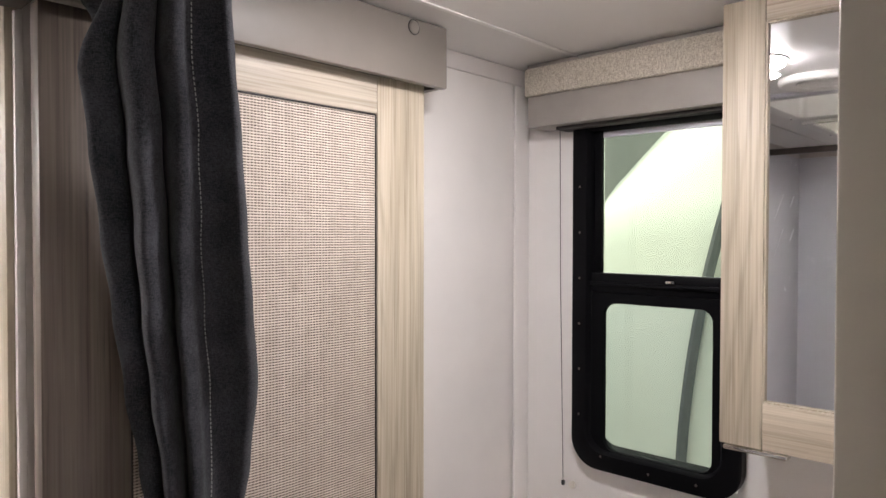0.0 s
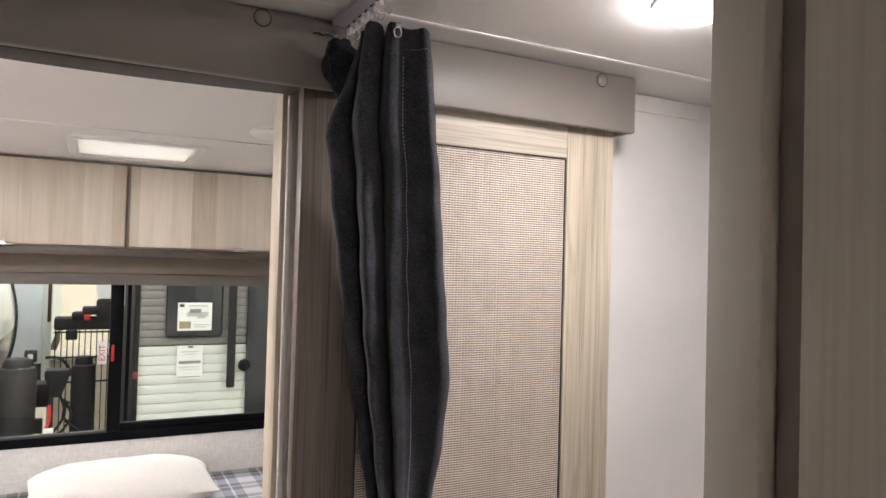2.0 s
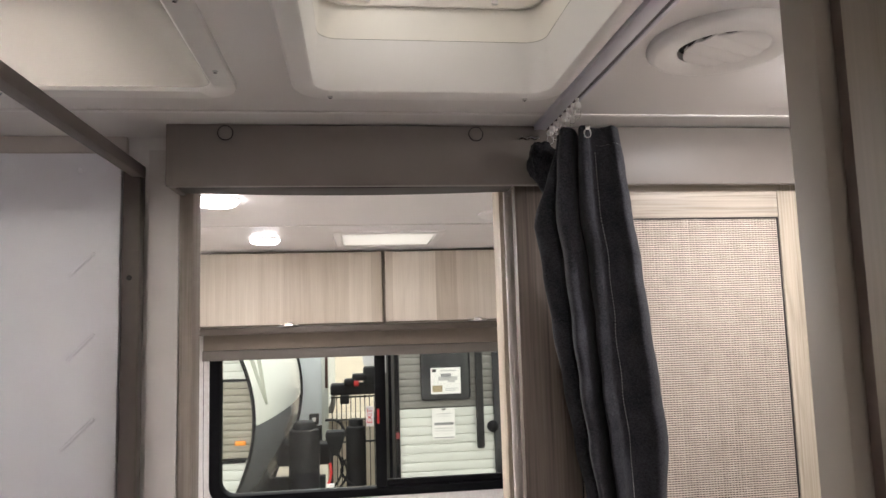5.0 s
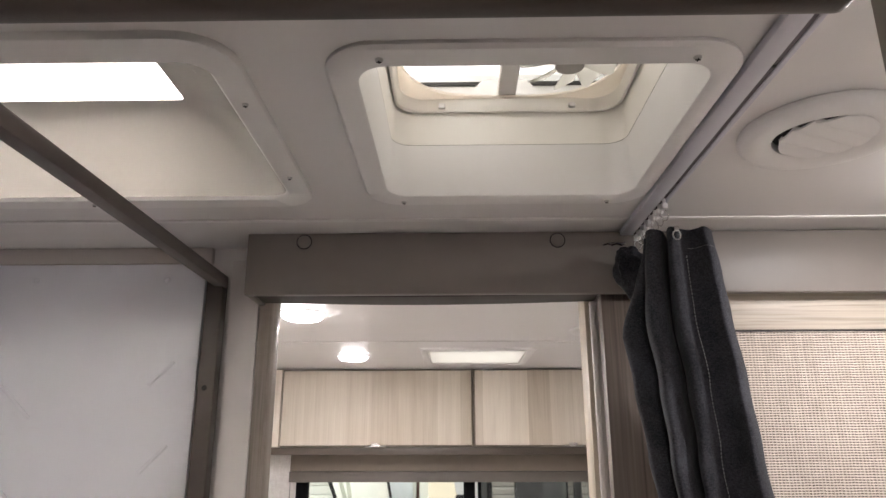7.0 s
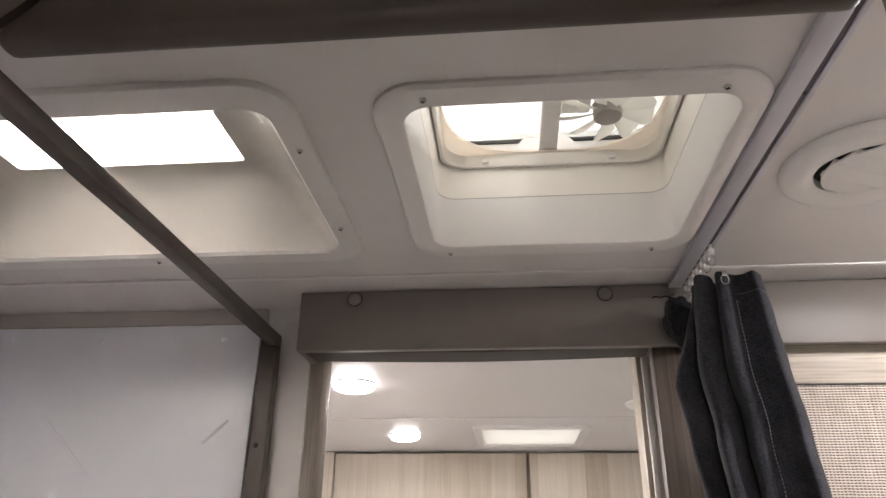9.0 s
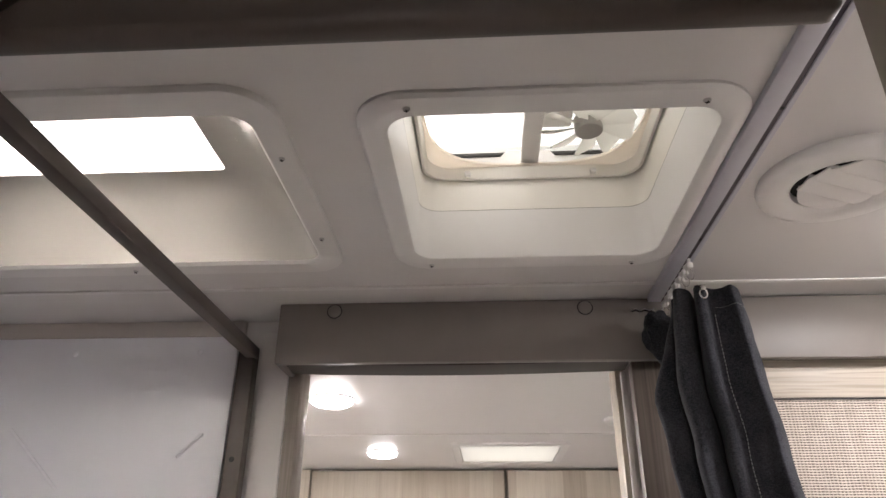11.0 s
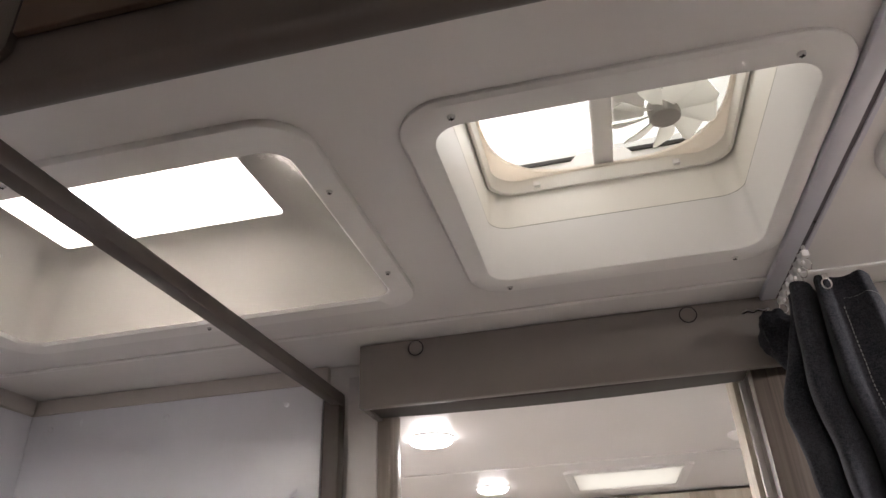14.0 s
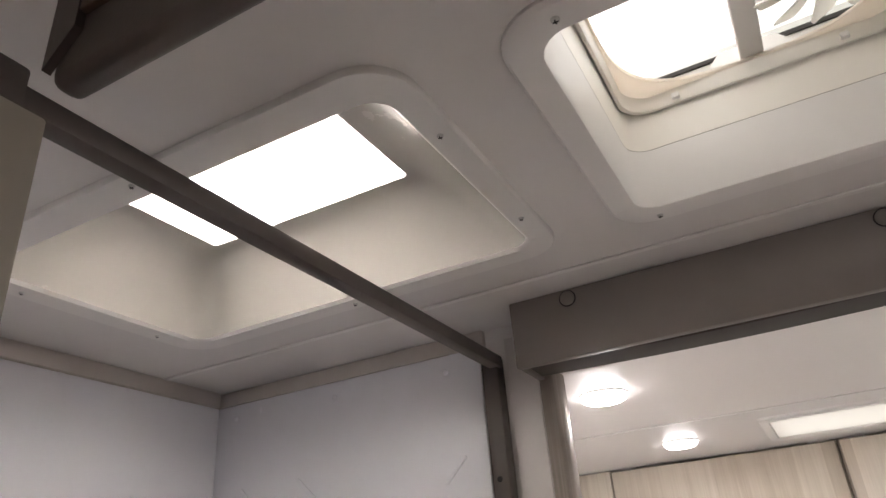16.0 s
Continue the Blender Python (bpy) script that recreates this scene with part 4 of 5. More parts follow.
M_GREYRAIL = plain("taupe_rail", (0.16, 0.14, 0.12), 0.5)
M_SHADEWRAP = plain("beige_shade_wrap", (0.225, 0.185, 0.145), 0.6, var=0.06)
s2 = thing("bedroom_shade", "raised bedroom window shade with a taupe rail", "window shade")
box("valance", M_SHADEWRAP, (-2.9968, -2.9032, -0.7316, 1.0926, 1.5087, 1.5856), 0.004, s2, "pale wrapped valance")
box("bottom_rail", M_GREYRAIL, (-2.9968, -2.8957, -0.7338, 1.0947, 1.4581, 1.5076), 0.003, s2, "taupe lower rail")
bm = bmesh.new()
tube(bm, [(-2.9495, -0.7381, 1.4732), (-2.9495, -0.737, 0.9569), (-2.9495, -0.7327, 0.7041)], 0.0012, 6)
tube(bm, [(-2.9495, -0.7327, 0.7063), (-2.9387, -0.722, 0.6966), (-2.9441, -0.7134, 0.7063)], 0.003, 6)
part("cord", bm, M_RUBBER, s2)


def rrect_yz(y0, y1, z0, z1, r, x, n=8):
    return [Vector((x, p.x, p.y)) for p in rrect(y0, y1, z0, z1, r, 0, n)]


w2 = structure(thing("window_2", "", ""), "wide black-framed bedroom slider window", "window")
bm = bmesh.new()
loft(bm, [rrect_yz(-0.7166, 0.9904, 0.745, 1.57, 0.09, -2.9984), rrect_yz(-0.7166, 0.9904, 0.745, 1.57, 0.09, -2.9861), rrect_yz(-0.7112, 0.985, 0.7504, 1.5646, 0.088, -2.9817),
          rrect_yz(-0.665, 0.942, 0.7848, 1.527, 0.07, -2.9817), rrect_yz(-0.6607, 0.9377, 0.7891, 1.5227, 0.068, -2.9904), rrect_yz(-0.6585, 0.9355, 0.7913, 1.5205, 0.066, -3.0301)])
part("frame", bm, M_BLACK, w2, smooth=True)
box("mullion", M_BLACK, (-3.0269, -2.9839, 0.1116, 0.1676, 0.788, 1.5216), 0.003, w2)
box("sash_stile", M_BLACK, (-3.0226, -2.9979, 0.1815, 0.1988, 0.8278, 1.5216), 0.002, w2)
box("sash_rail", M_BLACK, (-3.0226, -2.9979, 0.1676, 0.9366, 0.7891, 0.8214), 0.002, w2)
for d in ((-3.0162, -3.0129, -0.6585, 0.1116, 0.7913, 1.5205), (-3.0108, -3.0076, 0.1676, 0.9355, 0.8009, 1.5205)):
    g = box("pane", M_GLASS, d, 0, w2)
    g.visible_shadow = False
M_STICKER = plain("white_sticker", (0.85, 0.83, 0.82), 0.5, var=0.02)
M_RED = plain("red_print", (0.65, 0.03, 0.03), 0.5)
M_GREYPRINT = plain("grey_print", (0.25, 0.25, 0.26), 0.6)
st = thing("exit_sticker", "white emergency exit sticker with red letters on the window", "sticker")
box("label", M_STICKER, (-3.007, -3.0065, 0.0659, 0.1036, 1.0924, 1.1957), 0, st)
cv = bpy.data.curves.new("exit_text", "FONT")
cv.body, cv.size, cv.align_x, cv.align_y, cv.extrude = "EXIT", 0.036, "CENTER", "CENTER", 0.0003
tx = new("exit_text_curve", cv)
dg = bpy.context.evaluated_depsgraph_get()
me = bpy.data.meshes.new_from_object(tx.evaluated_get(dg))
bpy.data.objects.remove(tx)
me.materials.clear()
me.materials.append(M_RED)
to = new("lettering", me)
to.parent = st
to.matrix_local = Matrix.Translation((-3.0059, 0.0847, 1.1441)) @ Matrix(((0, 0, 1, 0), (0, -1, 0, 0), (1, 0, 0, 0), (0, 0, 0, 1)))
lv = thing("red_release_lever", "red window release lever on the mullion", "lever")
bm = bmesh.new()
add_box(bm, -2.9834, -2.9731, 0.1213, 0.1331, 1.1075, 1.1828, 0.003)
add_box(bm, -2.9774, -2.9645, 0.1235, 0.131, 1.1451, 1.1667, 0.002)
part("lever", bm, M_RED, lv, smooth=True)

# bed
bed = thing("bed", "bed with a grey plaid blanket under the window", "bed")
m, t, b = mat("plaid_blanket")
v = mapped(t, (1, 1, 1))
sp = t.nodes.new("ShaderNodeSeparateXYZ")
t.links.new(v, sp.inputs[0])
bands = []
for ax in (0, 1):
    fr_ = mathn(t, "FRACT", mathn(t, "MULTIPLY", sp.outputs[ax], 6.0))
    bands.append(mathn(t, "ADD", mathn(t, "MULTIPLY", mathn(t, "LESS_THAN", fr_, 0.45), 0.35), mathn(t, "MULTIPLY", mathn(t, "LESS_THAN", mathn(t, "ABSOLUTE", mathn(t, "SUBTRACT", fr_, 0.72)), 0.03), 0.5)))
tot = mathn(t, "ADD", bands[0], bands[1])
tot = mathn(t, "MULTIPLY_ADD", noise_tex(t, v, 400, 2), 0.2, tot)
t.links.new(ramp(t, tot, [(0.1, (0.16, 0.16, 0.18)), (0.5, (0.32, 0.32, 0.34)), (1.0, (0.62, 0.61, 0.60))]), b.inputs["Base Color"])
b.inputs["Roughness"].default_value = 0.95
M_PLAID = m
box("mattress", M_PLAID, (-2.9947, -1.4436, -0.5961, 1.3937, 0.204, 0.5611), 0.03, bed, "plaid-covered mattress")
box("base", M_WOOD_V, (-2.9871, -1.4974, -0.5746, 1.3722, 0, 0.2029), 0.004, bed)


def pillow(x, y, z, lx, ly, h):
    p = bmesh.new()
    bmesh.ops.create_grid(p, x_segments=30, y_segments=30, size=0.5)
    bmesh.ops.create_grid(p, x_segments=30, y_segments=30, size=0.5)
    n = len(p.verts) // 2
    p.verts.ensure_lookup_table()
    for i, q in enumerate(p.verts):
        s = 1 if i < n else -1
        u, w = q.co.x * 2, q.co.y * 2
        e = max(0.0, (1 - abs(u) ** 2.6) * (1 - abs(w) ** 2.6)) ** 0.5
        pin = 1 - 0.06 * (1 - abs(u)) ** 1.0 * abs(w) ** 6 - 0.06 * (1 - abs(w)) * abs(u) ** 6
        wr = 0.012 * noise.noise(Vector((u * 2.5, w * 2.5, s * 3.0)))
        q.co = Vector((x + u * lx / 2 * pin, y + w * ly / 2 * pin, z + (s * h / 2) * e + wr * e))
    bmesh.ops.remove_doubles(p, verts=p.verts, dist=0.0006)
    return tagged(part("pillow", p, M_PILLOW, smooth=True), "plump white cotton pillow lying on the bed", "pillow")


pillow(-2.729, 0.1783, 0.6161, 0.43, 0.73, 0.20)

# bedroom roof hatch
M_HATCH = milky("hatch_acrylic", (0.72, 0.69, 0.655))
ht = thing("roof_hatch", "white bedroom roof hatch with a translucent lid", "roof hatch")
bm = bmesh.new()
loft(bm, [rrect(-2.525, -2.02, -0.062, 0.388, 0.03, CZ - 0.0003), rrect(-2.52, -2.025, -0.057, 0.383, 0.03, CZ - 0.008), rrect(-2.472, -2.068, -0.032, 0.354, 0.02, CZ - 0.009), rrect(-2.467, -2.073, -0.027, 0.349, 0.018, CZ - 0.0045)])
part("garnish", bm, M_PLASTIC, ht, smooth=True)
bm = bmesh.new()
loft(bm, [rrect(-2.4675, -2.0725, -0.0275, 0.3495, 0.018, CZ - 0.0055), rrect(-2.4675, -2.0725, -0.0275, 0.3495, 0.018, CZ - 0.002)], True, True)
part("lid", bm, M_HATCH, ht, "translucent lid")
rv = thing("ceiling_speaker", "round white ceiling speaker cover", "speaker")
bm = bmesh.new()
lathe(bm, [(0.085, 0.0), (0.085, -0.006), (0.078, -0.012), (0.04, -0.016), (0.0, -0.017)], pose(-1.625, 0.530, CZ), 40)
part("cover", bm, M_PLASTIC, rv, smooth=True)

# ---- showroom outside ----
M_CONC = plain("polished_concrete", (0.46, 0.42, 0.37), 0.35, var=0.15, scale=1.5)
structure(box("ground", M_CONC, (-30, 20, -20, 20, -0.75, -0.70), 0), "polished concrete showroom floor", "ground")
structure(box("backdrop_wall", plain("cream_hall_wall", (0.86, 0.76, 0.62), 0.7), (-14.1, -14.0, -12, 12, -0.70, 6), 0), "cream showroom wall far behind", "backdrop")
M_SID_W = plain("white_siding", (0.68, 0.69, 0.65), 0.3, var=0.03, bump=0.0)
M_SID_G = plain("grey_siding", (0.21, 0.20, 0.185), 0.35, var=0.05)
M_CAP_W = plain("white_fibreglass", (0.78, 0.80, 0.72), 0.18, var=0.02, bump=0.0)
M_CAP_G = plain("grey_graphic", (0.12, 0.13, 0.135), 0.2, bump=0.0)
M_TANK = plain("black_tank_cover", (0.009, 0.009, 0.010), 0.72, bump=0.0, spec=0.3)
M_AMBER = glowing("amber_lens", (0.75, 0.26, 0.03), 0.2)
M_TEAL = plain("pale_blue_panel", (0.78, 0.84, 0.84), 0.4)
M_OLIVE = plain("olive_grey_graphic", (0.46, 0.48, 0.40), 0.3)
M_DARKGLASS = plain("dark_glazing", (0.02, 0.022, 0.025), 0.12)


def siding(name, x, y0, y1, z0, z1, pitch, material, parent, label="", edge=None):
    """Ribbed metal siding: flat-faced laps with a shadow groove; edge gives a curved end by height."""
    bm = bmesh.new()
    n = int(round((z1 - z0) / pitch))
    prof = []
    for k in range(n):
        for u, o in ((0.0, -0.008), (0.05, 0.0015), (0.16, 0.0035), (0.50, 0.0040), (0.84, 0.0028), (0.93, 0.0), (0.975, -0.008)):
            prof.append((z0 + (k + u) * pitch, o))
    ring = [(bm.verts.new((x + o, y0, z)), bm.verts.new((x + o, edge(z) if edge else y1, z))) for z, o in prof]
    for (a, b), (d, c) in zip(ring, ring[1:]):
        bm.faces.new((a, b, c, d))
    return part(name, bm, material, parent, label, smooth=True)


tb = thing("travel_trailer", "parked travel trailer with grey and white ribbed siding", "trailer")
siding("upper_siding", -4.80, 0.34, 3.2, 0.957, 2.3, 0.056, M_SID_G, tb, "grey ribbed siding")
siding("lower_siding", -4.80, 0.34, 3.2, 0.0, 0.955, 0.068, M_SID_W, tb, "white ribbed siding")
box("core", M_TANK, (-7.3, -4.825, 0.35, 3.2, -0.1, 2.3), 0, tb)
box("corner_trim", M_BLACK, (-4.83, -4.775, 0.300, 0.339, -0.1, 2.3), 0.004, tb)
box("end_wall", M_TANK, (-7.4, -4.85, 0.305, 0.345, -0.1, 2.3), 0.004, tb)
wn = box("window", M_DARKGLASS, (-4.795, -4.765, 0.507, 0.897, 1.012, 1.62), 0.03, tb, "dark trailer window")
box("floor_plan_sheet", M_STICKER, (-4.764, -4.762, 0.585, 0.820, 1.062, 1.264), 0, wn, "white floor plan sheet")
M_PALEPRINT = plain("pale_grey_print", (0.48, 0.47, 0.47), 0.6)
for m, d in ((M_PALEPRINT, (0.645, 0.795, 1.165, 1.195)), (M_GREYPRINT, (0.665, 0.745, 1.190, 1.218)), (M_PALEPRINT, (0.72, 0.775, 1.150, 1.166)), (M_TANK, (0.596, 0.628, 1.232, 1.254)),
             (M_PALEPRINT, (0.66, 0.79, 1.236, 1.244)), (plain("tan_print", (0.34, 0.27, 0.16), 0.6), (0.597, 0.675, 1.078, 1.128)), (M_PALEPRINT, (0.70, 0.80, 1.100, 1.106)), (M_PALEPRINT, (0.70, 0.78, 1.085, 1.091))):
    box("print", m, (-4.7615, -4.761, *d), 0, wn)
pp_ = box("price_sheet", M_STICKER, (-4.782, -4.780, 0.590, 0.768, 0.712, 0.952), 0, tb, "white price sheet")
for m, d in ((M_GREYPRINT, (0.605, 0.755, 0.822, 0.842)), (M_TANK, (0.665, 0.70, 0.936, 0.947)), (M_PALEPRINT, (0.62, 0.74, 0.905, 0.911)), (M_PALEPRINT, (0.64, 0.72, 0.888, 0.893)),
             (M_PALEPRINT, (0.61, 0.75, 0.795, 0.800)), (M_PALEPRINT, (0.61, 0.75, 0.778, 0.782)), (M_GREYPRINT, (0.60, 0.758, 0.724, 0.731))):
    box("print", m, (-4.7795, -4.779, *d), 0, pp_)
box("grab_bar", M_TANK, (-4.77, -4.73, 0.935, 0.992, 0.64, 1.6), 0.01, tb, "dark folding rail")
box("door", M_DARKGLASS, (-4.79, -4.755, 1.075, 1.60, -0.05, 1.95), 0.02, tb, "dark trailer door")
bm = bmesh.new()
lathe(bm, [(0.0, 0.03), (0.03, 0.026), (0.045, 0.012), (0.045, 0.0)], pose(-4.755, 1.06, 0.80, 0, 90, 0), 18)
part("door_lock", bm, M_BLACK, tb, smooth=True)
box("marker_light", plain("dull_red_lens", (0.22, 0.03, 0.03), 0.4), (-4.80, -4.76, 0.305, 0.335, 0.735, 0.78), 0.004, tb)

ta = thing("travel_trailer", "parked travel trailer with ribbed siding and curved front", "trailer")


def side_edge(z):
    return -0.735 - 0.47 * (z - 0.94) ** 2


siding("siding_top", -4.60, -3.2, 0, 1.245, 2.2, 0.06, M_SID_W, ta, "", side_edge)
siding("siding_tan", -4.60, -3.2, 0, 0.680, 1.235, 0.050, plain("tan_siding", (0.31, 0.285, 0.235), 0.35), ta, "tan ribbed siding", side_edge)
siding("siding_low", -4.60, -3.2, 0, -0.1, 0.645, 0.070, M_SID_W, ta, "", side_edge)
box("stripe", M_TANK, (-4.62, -4.585, -3.2, -0.79, 0.648, 0.676), 0.003, ta)
box("upper_stripe", M_TANK, (-4.62, -4.590, -3.2, -0.80, 1.232, 1.246), 0.003, ta)
box("core", M_TANK, (-7.0, -4.63, -3.2, -1.15, -0.1, 2.2), 0, ta)


def cap_grid(name, z0, z1, material, label):
    """A stretch of the bulged front, swept from the side's edge to the middle."""
    bm = bmesh.new()
    rows = []
    for i in range(21):
        z = z0 + (z1 - z0) * i / 20
        rows.append([bm.verts.new((-4.60 - 1.2 * k / 12, side_edge(z) + 0.24 * math.sin(math.pi / 2 * k / 12) ** 0.8, z + 0.12 * k / 12)) for k in range(13)])
    for p, q in zip(rows, rows[1:]):
        for k in range(12):
            bm.faces.new((p[k], p[k + 1], q[k + 1], q[k]))
    return part(name, bm, material, ta, label, smooth=True)


cap_grid("front_cap_low", -0.1, 0.90, M_CAP_G, "dark grey lower front")
cap_grid("front_cap_high", 0.90, 2.2, M_CAP_W, "white upper front")
bm = bmesh.new()
tube(bm, [(-4.59, side_edge(z) + 0.004, z) for z in [-0.1 + 0.1 * i for i in range(24)]], 0.014, 6)
part("edge_moulding", bm, M_TANK, ta, "dark edge moulding", smooth=True)
bm = bmesh.new()
tube(bm, [(-5.80, side_edge(z) + 0.245, z + 0.12) for z in [-0.1 + 0.1 * i for i in range(24)]], 0.016, 6)
part("edge_moulding", bm, M_TANK, ta, "dark edge moulding", smooth=True)
bm = bmesh.new()
for ya, yb in ((0.04, 0.075), (0.11, 0.145)):
    vs = [bm.verts.new(p) for p in ((-4.66, side_edge(1.05) + 0.08, 1.05), (-4.66, side_edge(1.05) + 0.10, 1.05), (-4.70, side_edge(1.5) + yb + 0.02, 1.5), (-4.70, side_edge(1.5) + ya + 0.02, 1.5))]
    bm.faces.new(vs)
part("graphic", bm, M_OLIVE, ta, "grey chevron graphic")
box("amber_marker", M_AMBER, (-4.59, -4.57, -0.865, -0.79, 0.775, 0.805), 0.004, ta, "amber side marker")

far = thing("box_trailer", "pale blue-grey trailer front far behind", "trailer")
box("body", M_TEAL, (-11, -7.0, -2.6, -0.36, 0.55, 2.6), 0.03, far)
box("corner_post", M_CAP_W, (-7.02, -6.96, -0.372, -0.30, 0.3, 2.6), 0.01, far)
# black box put in for the shade under the trailer's frame
box("skirt", M_TANK, (-10.9, -7.05, -2.6, -0.36, 0.327, 0.545), 0.01, far)
for y in (-0.62, -1.4, -2.3):
    box("leg", M_TANK, (-7.6, -7.5, y - 0.05, y + 0.05, -0.70, 0.326), 0.008, far)
box("pole", plain("brown_pole", (0.10, 0.05, 0.035), 0.5), (-6.99, -6.95, -0.335, -0.305, 0.95, 2.6), 0.006, far, "thin brown pole")


def tank(x, y, r, z0, z1):
    p = thing("propane_tank_cover", "black propane tank cover on the trailer tongue", "tank cover", group="tank covers")
    bm = bmesh.new()
    h = z1 - z0
    lathe(bm, [(r * 0.96, 0), (r, 0.03), (r, h * 0.60), (r * 0.985, h * 0.62), (r * 0.985, h * 0.64), (r, h * 0.66), (r, h * 0.88), (r * 0.93, h * 0.915), (r * 0.74, h * 0.925), (r * 0.72, h * 0.975), (r * 0.60, h), (0, h)], pose(x, y, z0), 28)
    part("shell", bm, M_TANK, p, smooth=True)
    box("base", M_TANK, (x - r, x + r, y - r, y + r, -0.70 if z0 < 0.1 else z0 - 0.06, z0), 0.006, p)
    return p


tank(-5.2, -0.422, 0.124, 0.05, 0.845)
tank(-5.45, -0.005, 0.084, 0.02, 0.814)
tg = thing("trailer_tongue", "black steel trailer tongue frame with jack and cables", "trailer tongue")
box("beam", M_TANK, (-5.9, -5.0, -0.72, 0.25, -0.12, -0.03), 0.01, tg)
box("side_beam", M_TANK, (-5.75, -5.55, -0.95, -0.22, 0.42, 0.60), 0.02, tg)
box("frame_rail", M_TANK, (-5.40, -5.34, -0.92, -0.26, 0.18, 0.375), 0.01, tg)
box("step_plate", M_TANK, (-5.6, -5.2, -0.75, -0.30, -0.02, 0.049), 0.01, tg)
bm = bmesh.new()
tube(bm, [(-5.3, -0.80, 0.62), (-5.28, -0.74, 0.50), (-5.26, -0.76, 0.36)], 0.016, 8)
part("strut", bm, M_TANK, tg, smooth=True)
bm = bmesh.new()
tube(bm, [(-5.45, -0.70, 0.52), (-5.42, -0.66, 0.44), (-5.40, -0.69, 0.36)], 0.012, 8)
part("strut", bm, M_TANK, tg, smooth=True)
box("jack_post", M_TANK, (-5.015, -4.985, -0.212, -0.182, -0.70, 0.66), 0.008, tg)
bm = bmesh.new()
loft(bm, [[Vector((-5.0 + x * k, -0.163 + y * k, z)) for x, y in ((-0.06, -0.077), (0.06, -0.077), (0.06, 0.077), (-0.06, 0.077))] for k, z in ((0.35, 0.595), (0.62, 0.66), (0.95, 0.735), (1.0, 0.765), (0.93, 0.784), (0.6, 0.79))], True, True)
part("jack_head", bm, M_TANK, tg, "black power jack housing", smooth=True)
bm = bmesh.new()
tube(bm, [(-4.97, -0.205, 0.545), (-4.965, -0.198, 0.47), (-4.96, -0.205, 0.42), (-4.955, -0.225, 0.375)], 0.011, 8)
part("safety_strap", bm, M_RED, tg, "red safety strap", smooth=True)
box("yellow_tag", plain("yellow_tag", (0.75, 0.6, 0.05), 0.5), (-4.96, -4.945, -0.292, -0.225, 0.322, 0.358), 0.004, tg, "yellow tag")
box("white_tag", M_STICKER, (-4.955, -4.94, -0.235, -0.172, 0.325, 0.392), 0.004, tg, "white tag")
for pts in (((-5.2, -0.250, 0.842), (-5.2, -0.185, 0.850), (-5.2, -0.128, 0.818), (-5.2, -0.092, 0.755), (-5.2, -0.084, 0.690)),
            ((-5.1, -0.150, 0.60), (-5.12, -0.100, 0.46), (-5.15, -0.150, 0.36), (-5.15, -0.200, 0.30)),
            ((-5.1, -0.120, 0.56), (-5.12, -0.060, 0.44), (-5.15, -0.110, 0.34), (-5.15, -0.160, 0.29)),
            ((-5.2, -0.090, 0.52), (-5.22, -0.140, 0.42), (-5.2, -0.060, 0.33), (-5.2, 0.0, 0.30))):
    bm = bmesh.new()
    fine_ = []
    for a, b in zip(pts, pts[1:]):
        fine_ += [Vector(a).lerp(Vector(b), k / 4) for k in range(4)]
    for n in range(3):
        fine_ = [fine_[0]] + [(p + 2 * q + r) / 4 for p, q, r in zip(fine_, fine_[1:], fine_[2:])] + [fine_[-1]]
    tube(bm, fine_, 0.010, 6)
    part("cable", bm, M_TANK, tg, smooth=True)
jb = thing("junction_box", "small dark junction box with a pale label on a bracket", "box")
box("case", M_TANK, (-5.66, -5.60, -0.411, -0.326, 0.756, 0.848), 0.008, jb)
box("bracket", M_TANK, (-5.65, -5.61, -0.39, -0.345, 0.60, 0.757), 0.004, jb)
box("label", M_STICKER, (-5.5995, -5.598, -0.385, -0.352, 0.785, 0.82), 0, jb, "pale label")
# added block: stands in for the darker cream wall and floor behind the wires
ct = thing("display_counter", "added low tan block for the darker cream background behind the rack", "counter")
box("carcass", plain("tan_board", (0.62, 0.54, 0.42), 0.5), (-8.2, -7.5, -0.34, 0.9, -0.70, 0.50), 0.01, ct)
box("top", plain("tan_counter_top", (0.50, 0.43, 0.33), 0.4), (-8.22, -7.48, -0.36, 0.92, 0.501, 0.53), 0.006, ct, "tan counter top")
rk = thing("display_rack", "black wire rack with dark hitch parts", "rack")
for k in range(10):
    y = -0.245 + 0.047 * k
    box("upright", M_TANK, (-6.52, -6.505, y - 0.0045, y + 0.0045, -0.70, 0.915), 0, rk)
for z in (0.44, 0.66, 0.885):
    box("crossbar", M_TANK, (-6.53, -6.50, -0.26, 0.20, z, z + 0.014), 0.002, rk)
bm = bmesh.new()
add_box(bm, -6.55, -6.36, -0.255, 0.22, 0.925, 1.035, 0.02)
add_box(bm, -6.45, -6.32, -0.12, -0.02, 1.02, 1.085, 0.02)
add_box(bm, -6.48, -6.33, -0.04, 0.10, 1.06, 1.13, 0.02)
add_box(bm, -6.46, -6.34, 0.07, 0.24, 1.02, 1.20, 0.03)
part("hitch", bm, M_TANK, rk, "dark hitch assembly", smooth=True)
box("red_reflector", M_RED, (-6.315, -6.30, -0.022, 0.028, 1.015, 1.065), 0.006, rk)
bm = bmesh.new()
add_box(bm, -6.34, -6.30, -0.16, -0.07, 0.845, 0.93, 0.01)
part("coupler", bm, M_TANK, rk, smooth=True)
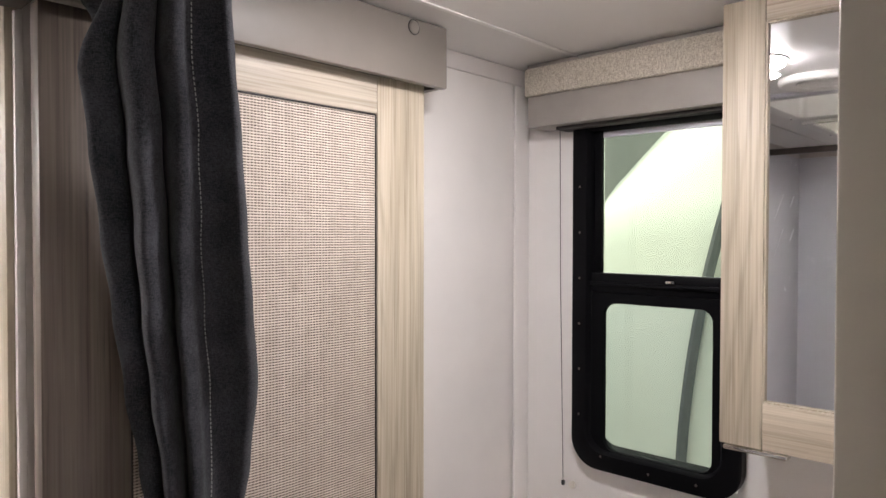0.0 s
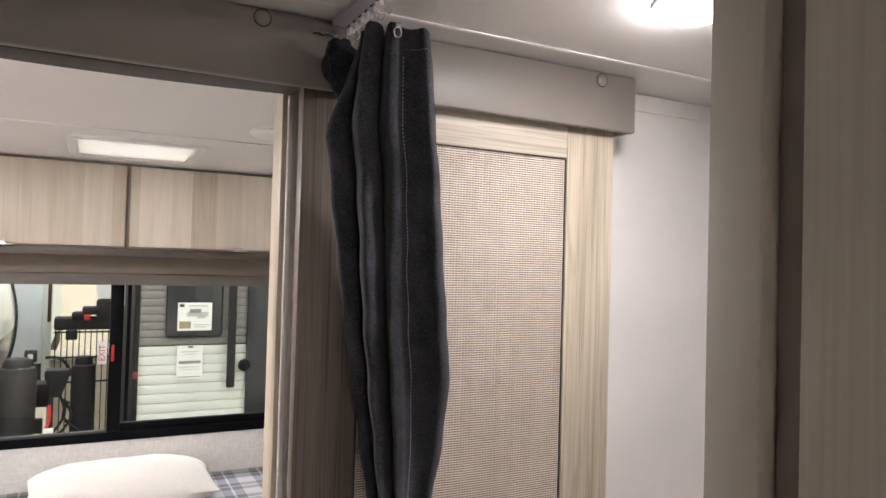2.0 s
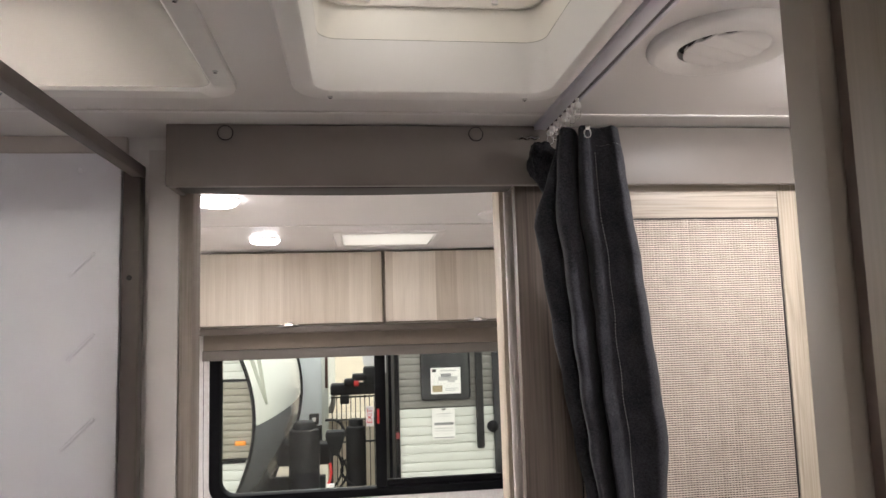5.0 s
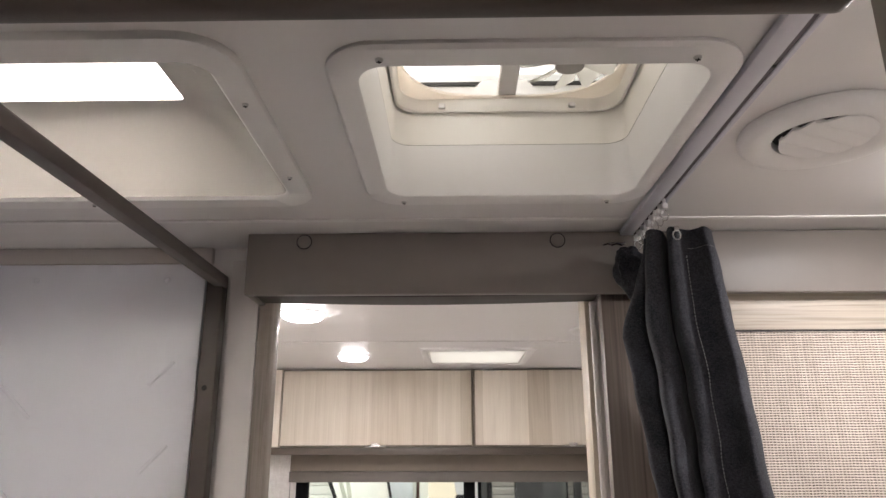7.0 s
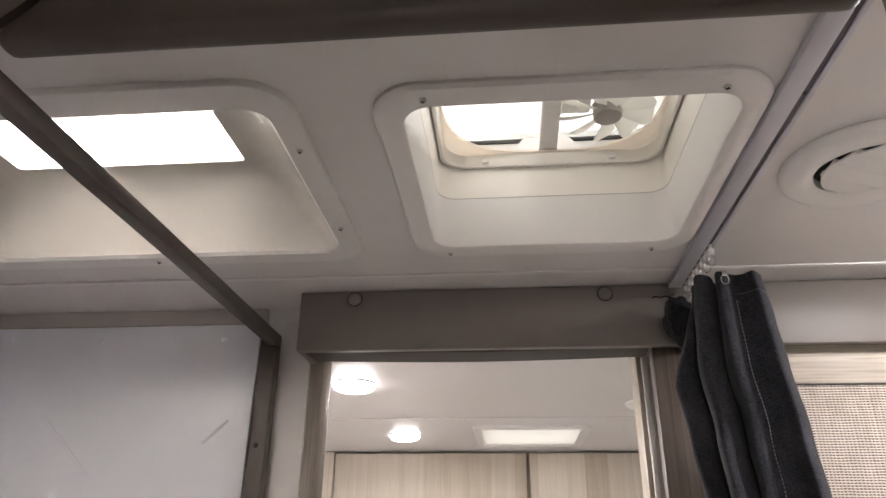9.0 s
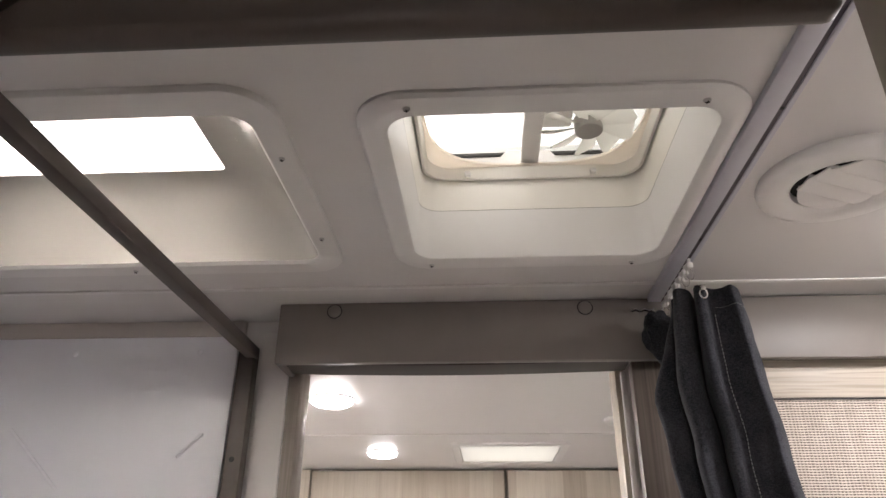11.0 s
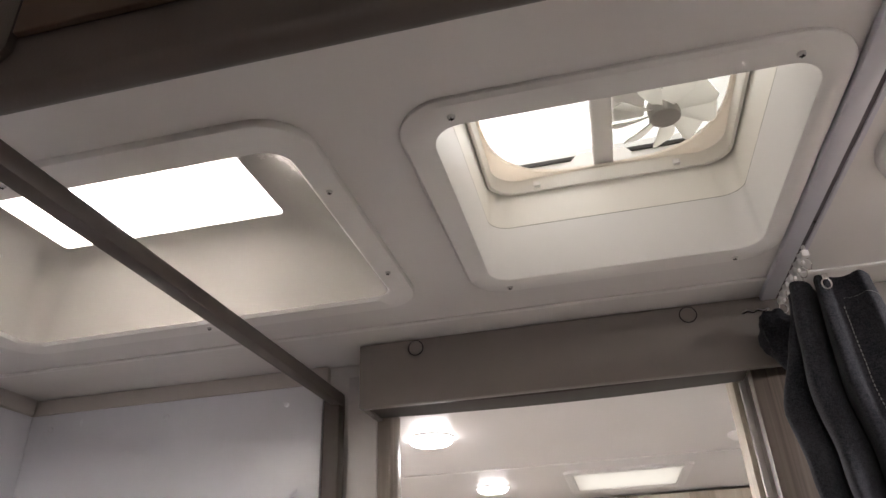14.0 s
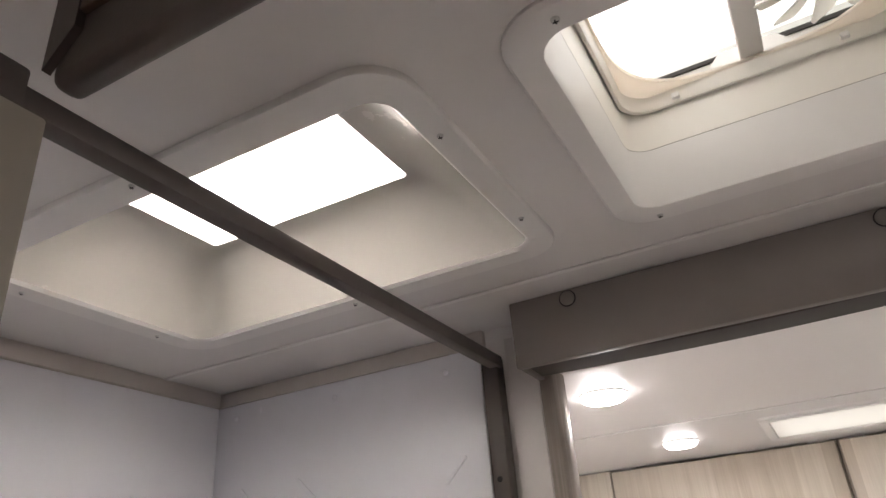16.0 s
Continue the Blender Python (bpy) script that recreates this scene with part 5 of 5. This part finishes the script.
sn = thing("leaning_panel", "white sheet panel leaning above the rack", "panel")
bm = bmesh.new()
tri = [[bm.verts.new((x, y, z)) for y, z in ((0.045, 1.40), (0.30, 1.40), (0.30, 1.13), (0.178, 1.158), (0.075, 1.215))] for x in (-6.42, -6.40)]
bm.faces.new(tri[0])
bm.faces.new(tri[1])
for i in range(5):
    bm.faces.new((tri[0][i], tri[0][(i + 1) % 5], tri[1][(i + 1) % 5], tri[1][i]))
part("sheet", bm, M_STICKER, sn)
box("stand", M_TANK, (-6.44, -6.425, 0.19, 0.22, 1.19, 1.40), 0.002, sn, "dark stand")

# neighbour seen through the bathroom window
nb = thing("neighbour_trailer", "glossy white rounded trailer front with dark moulding", "trailer")
bm = bmesh.new()
rows = []
for i in range(29):
    u = i / 28
    row = []
    for k in range(25):
        x = -3.6 + 4.6 * k / 24
        top = 2.25 - 0.42 * max(0.0, -0.50 - x) - 0.52 * max(0.0, -0.50 - x) ** 2
        zz = -0.6 + (top + 0.6) * u
        bulge = 0.22 * math.sqrt(max(0.0, 1 - u ** 6))
        row.append(bm.verts.new((x, 2.62 - bulge, zz)))
    rows.append(row)
for y in (3.1, 3.9, 4.7):
    rows.append([bm.verts.new((v.co.x, y, v.co.z)) for v in rows[28]])
rows.append([bm.verts.new((v.co.x, 4.75, -0.6)) for v in rows[28]])
for a, b in zip(rows, rows[1:]):
    for k in range(24):
        bm.faces.new((a[k], a[k + 1], b[k + 1], b[k]))
for k in (0, 24):
    bm.faces.new([r[k] for r in rows])
part("shell", bm, M_CAP_W, nb, smooth=True)
bm = bmesh.new()
tube(bm, [(-0.735 + 0.13 * max(0.0, 0.1 * i - 0.1) ** 2, 2.392, 0.5 + 0.1 * i) for i in range(16)], 0.020, 8)
part("moulding", bm, M_CAP_G, nb, "dark curved moulding", smooth=True)
structure(box("backdrop_hall_side", plain("grey_hall_wall", (0.20, 0.21, 0.20), 0.7), (-9, 9, 8.0, 8.1, -0.7, 7), 0), "grey showroom wall beyond the window", "backdrop")
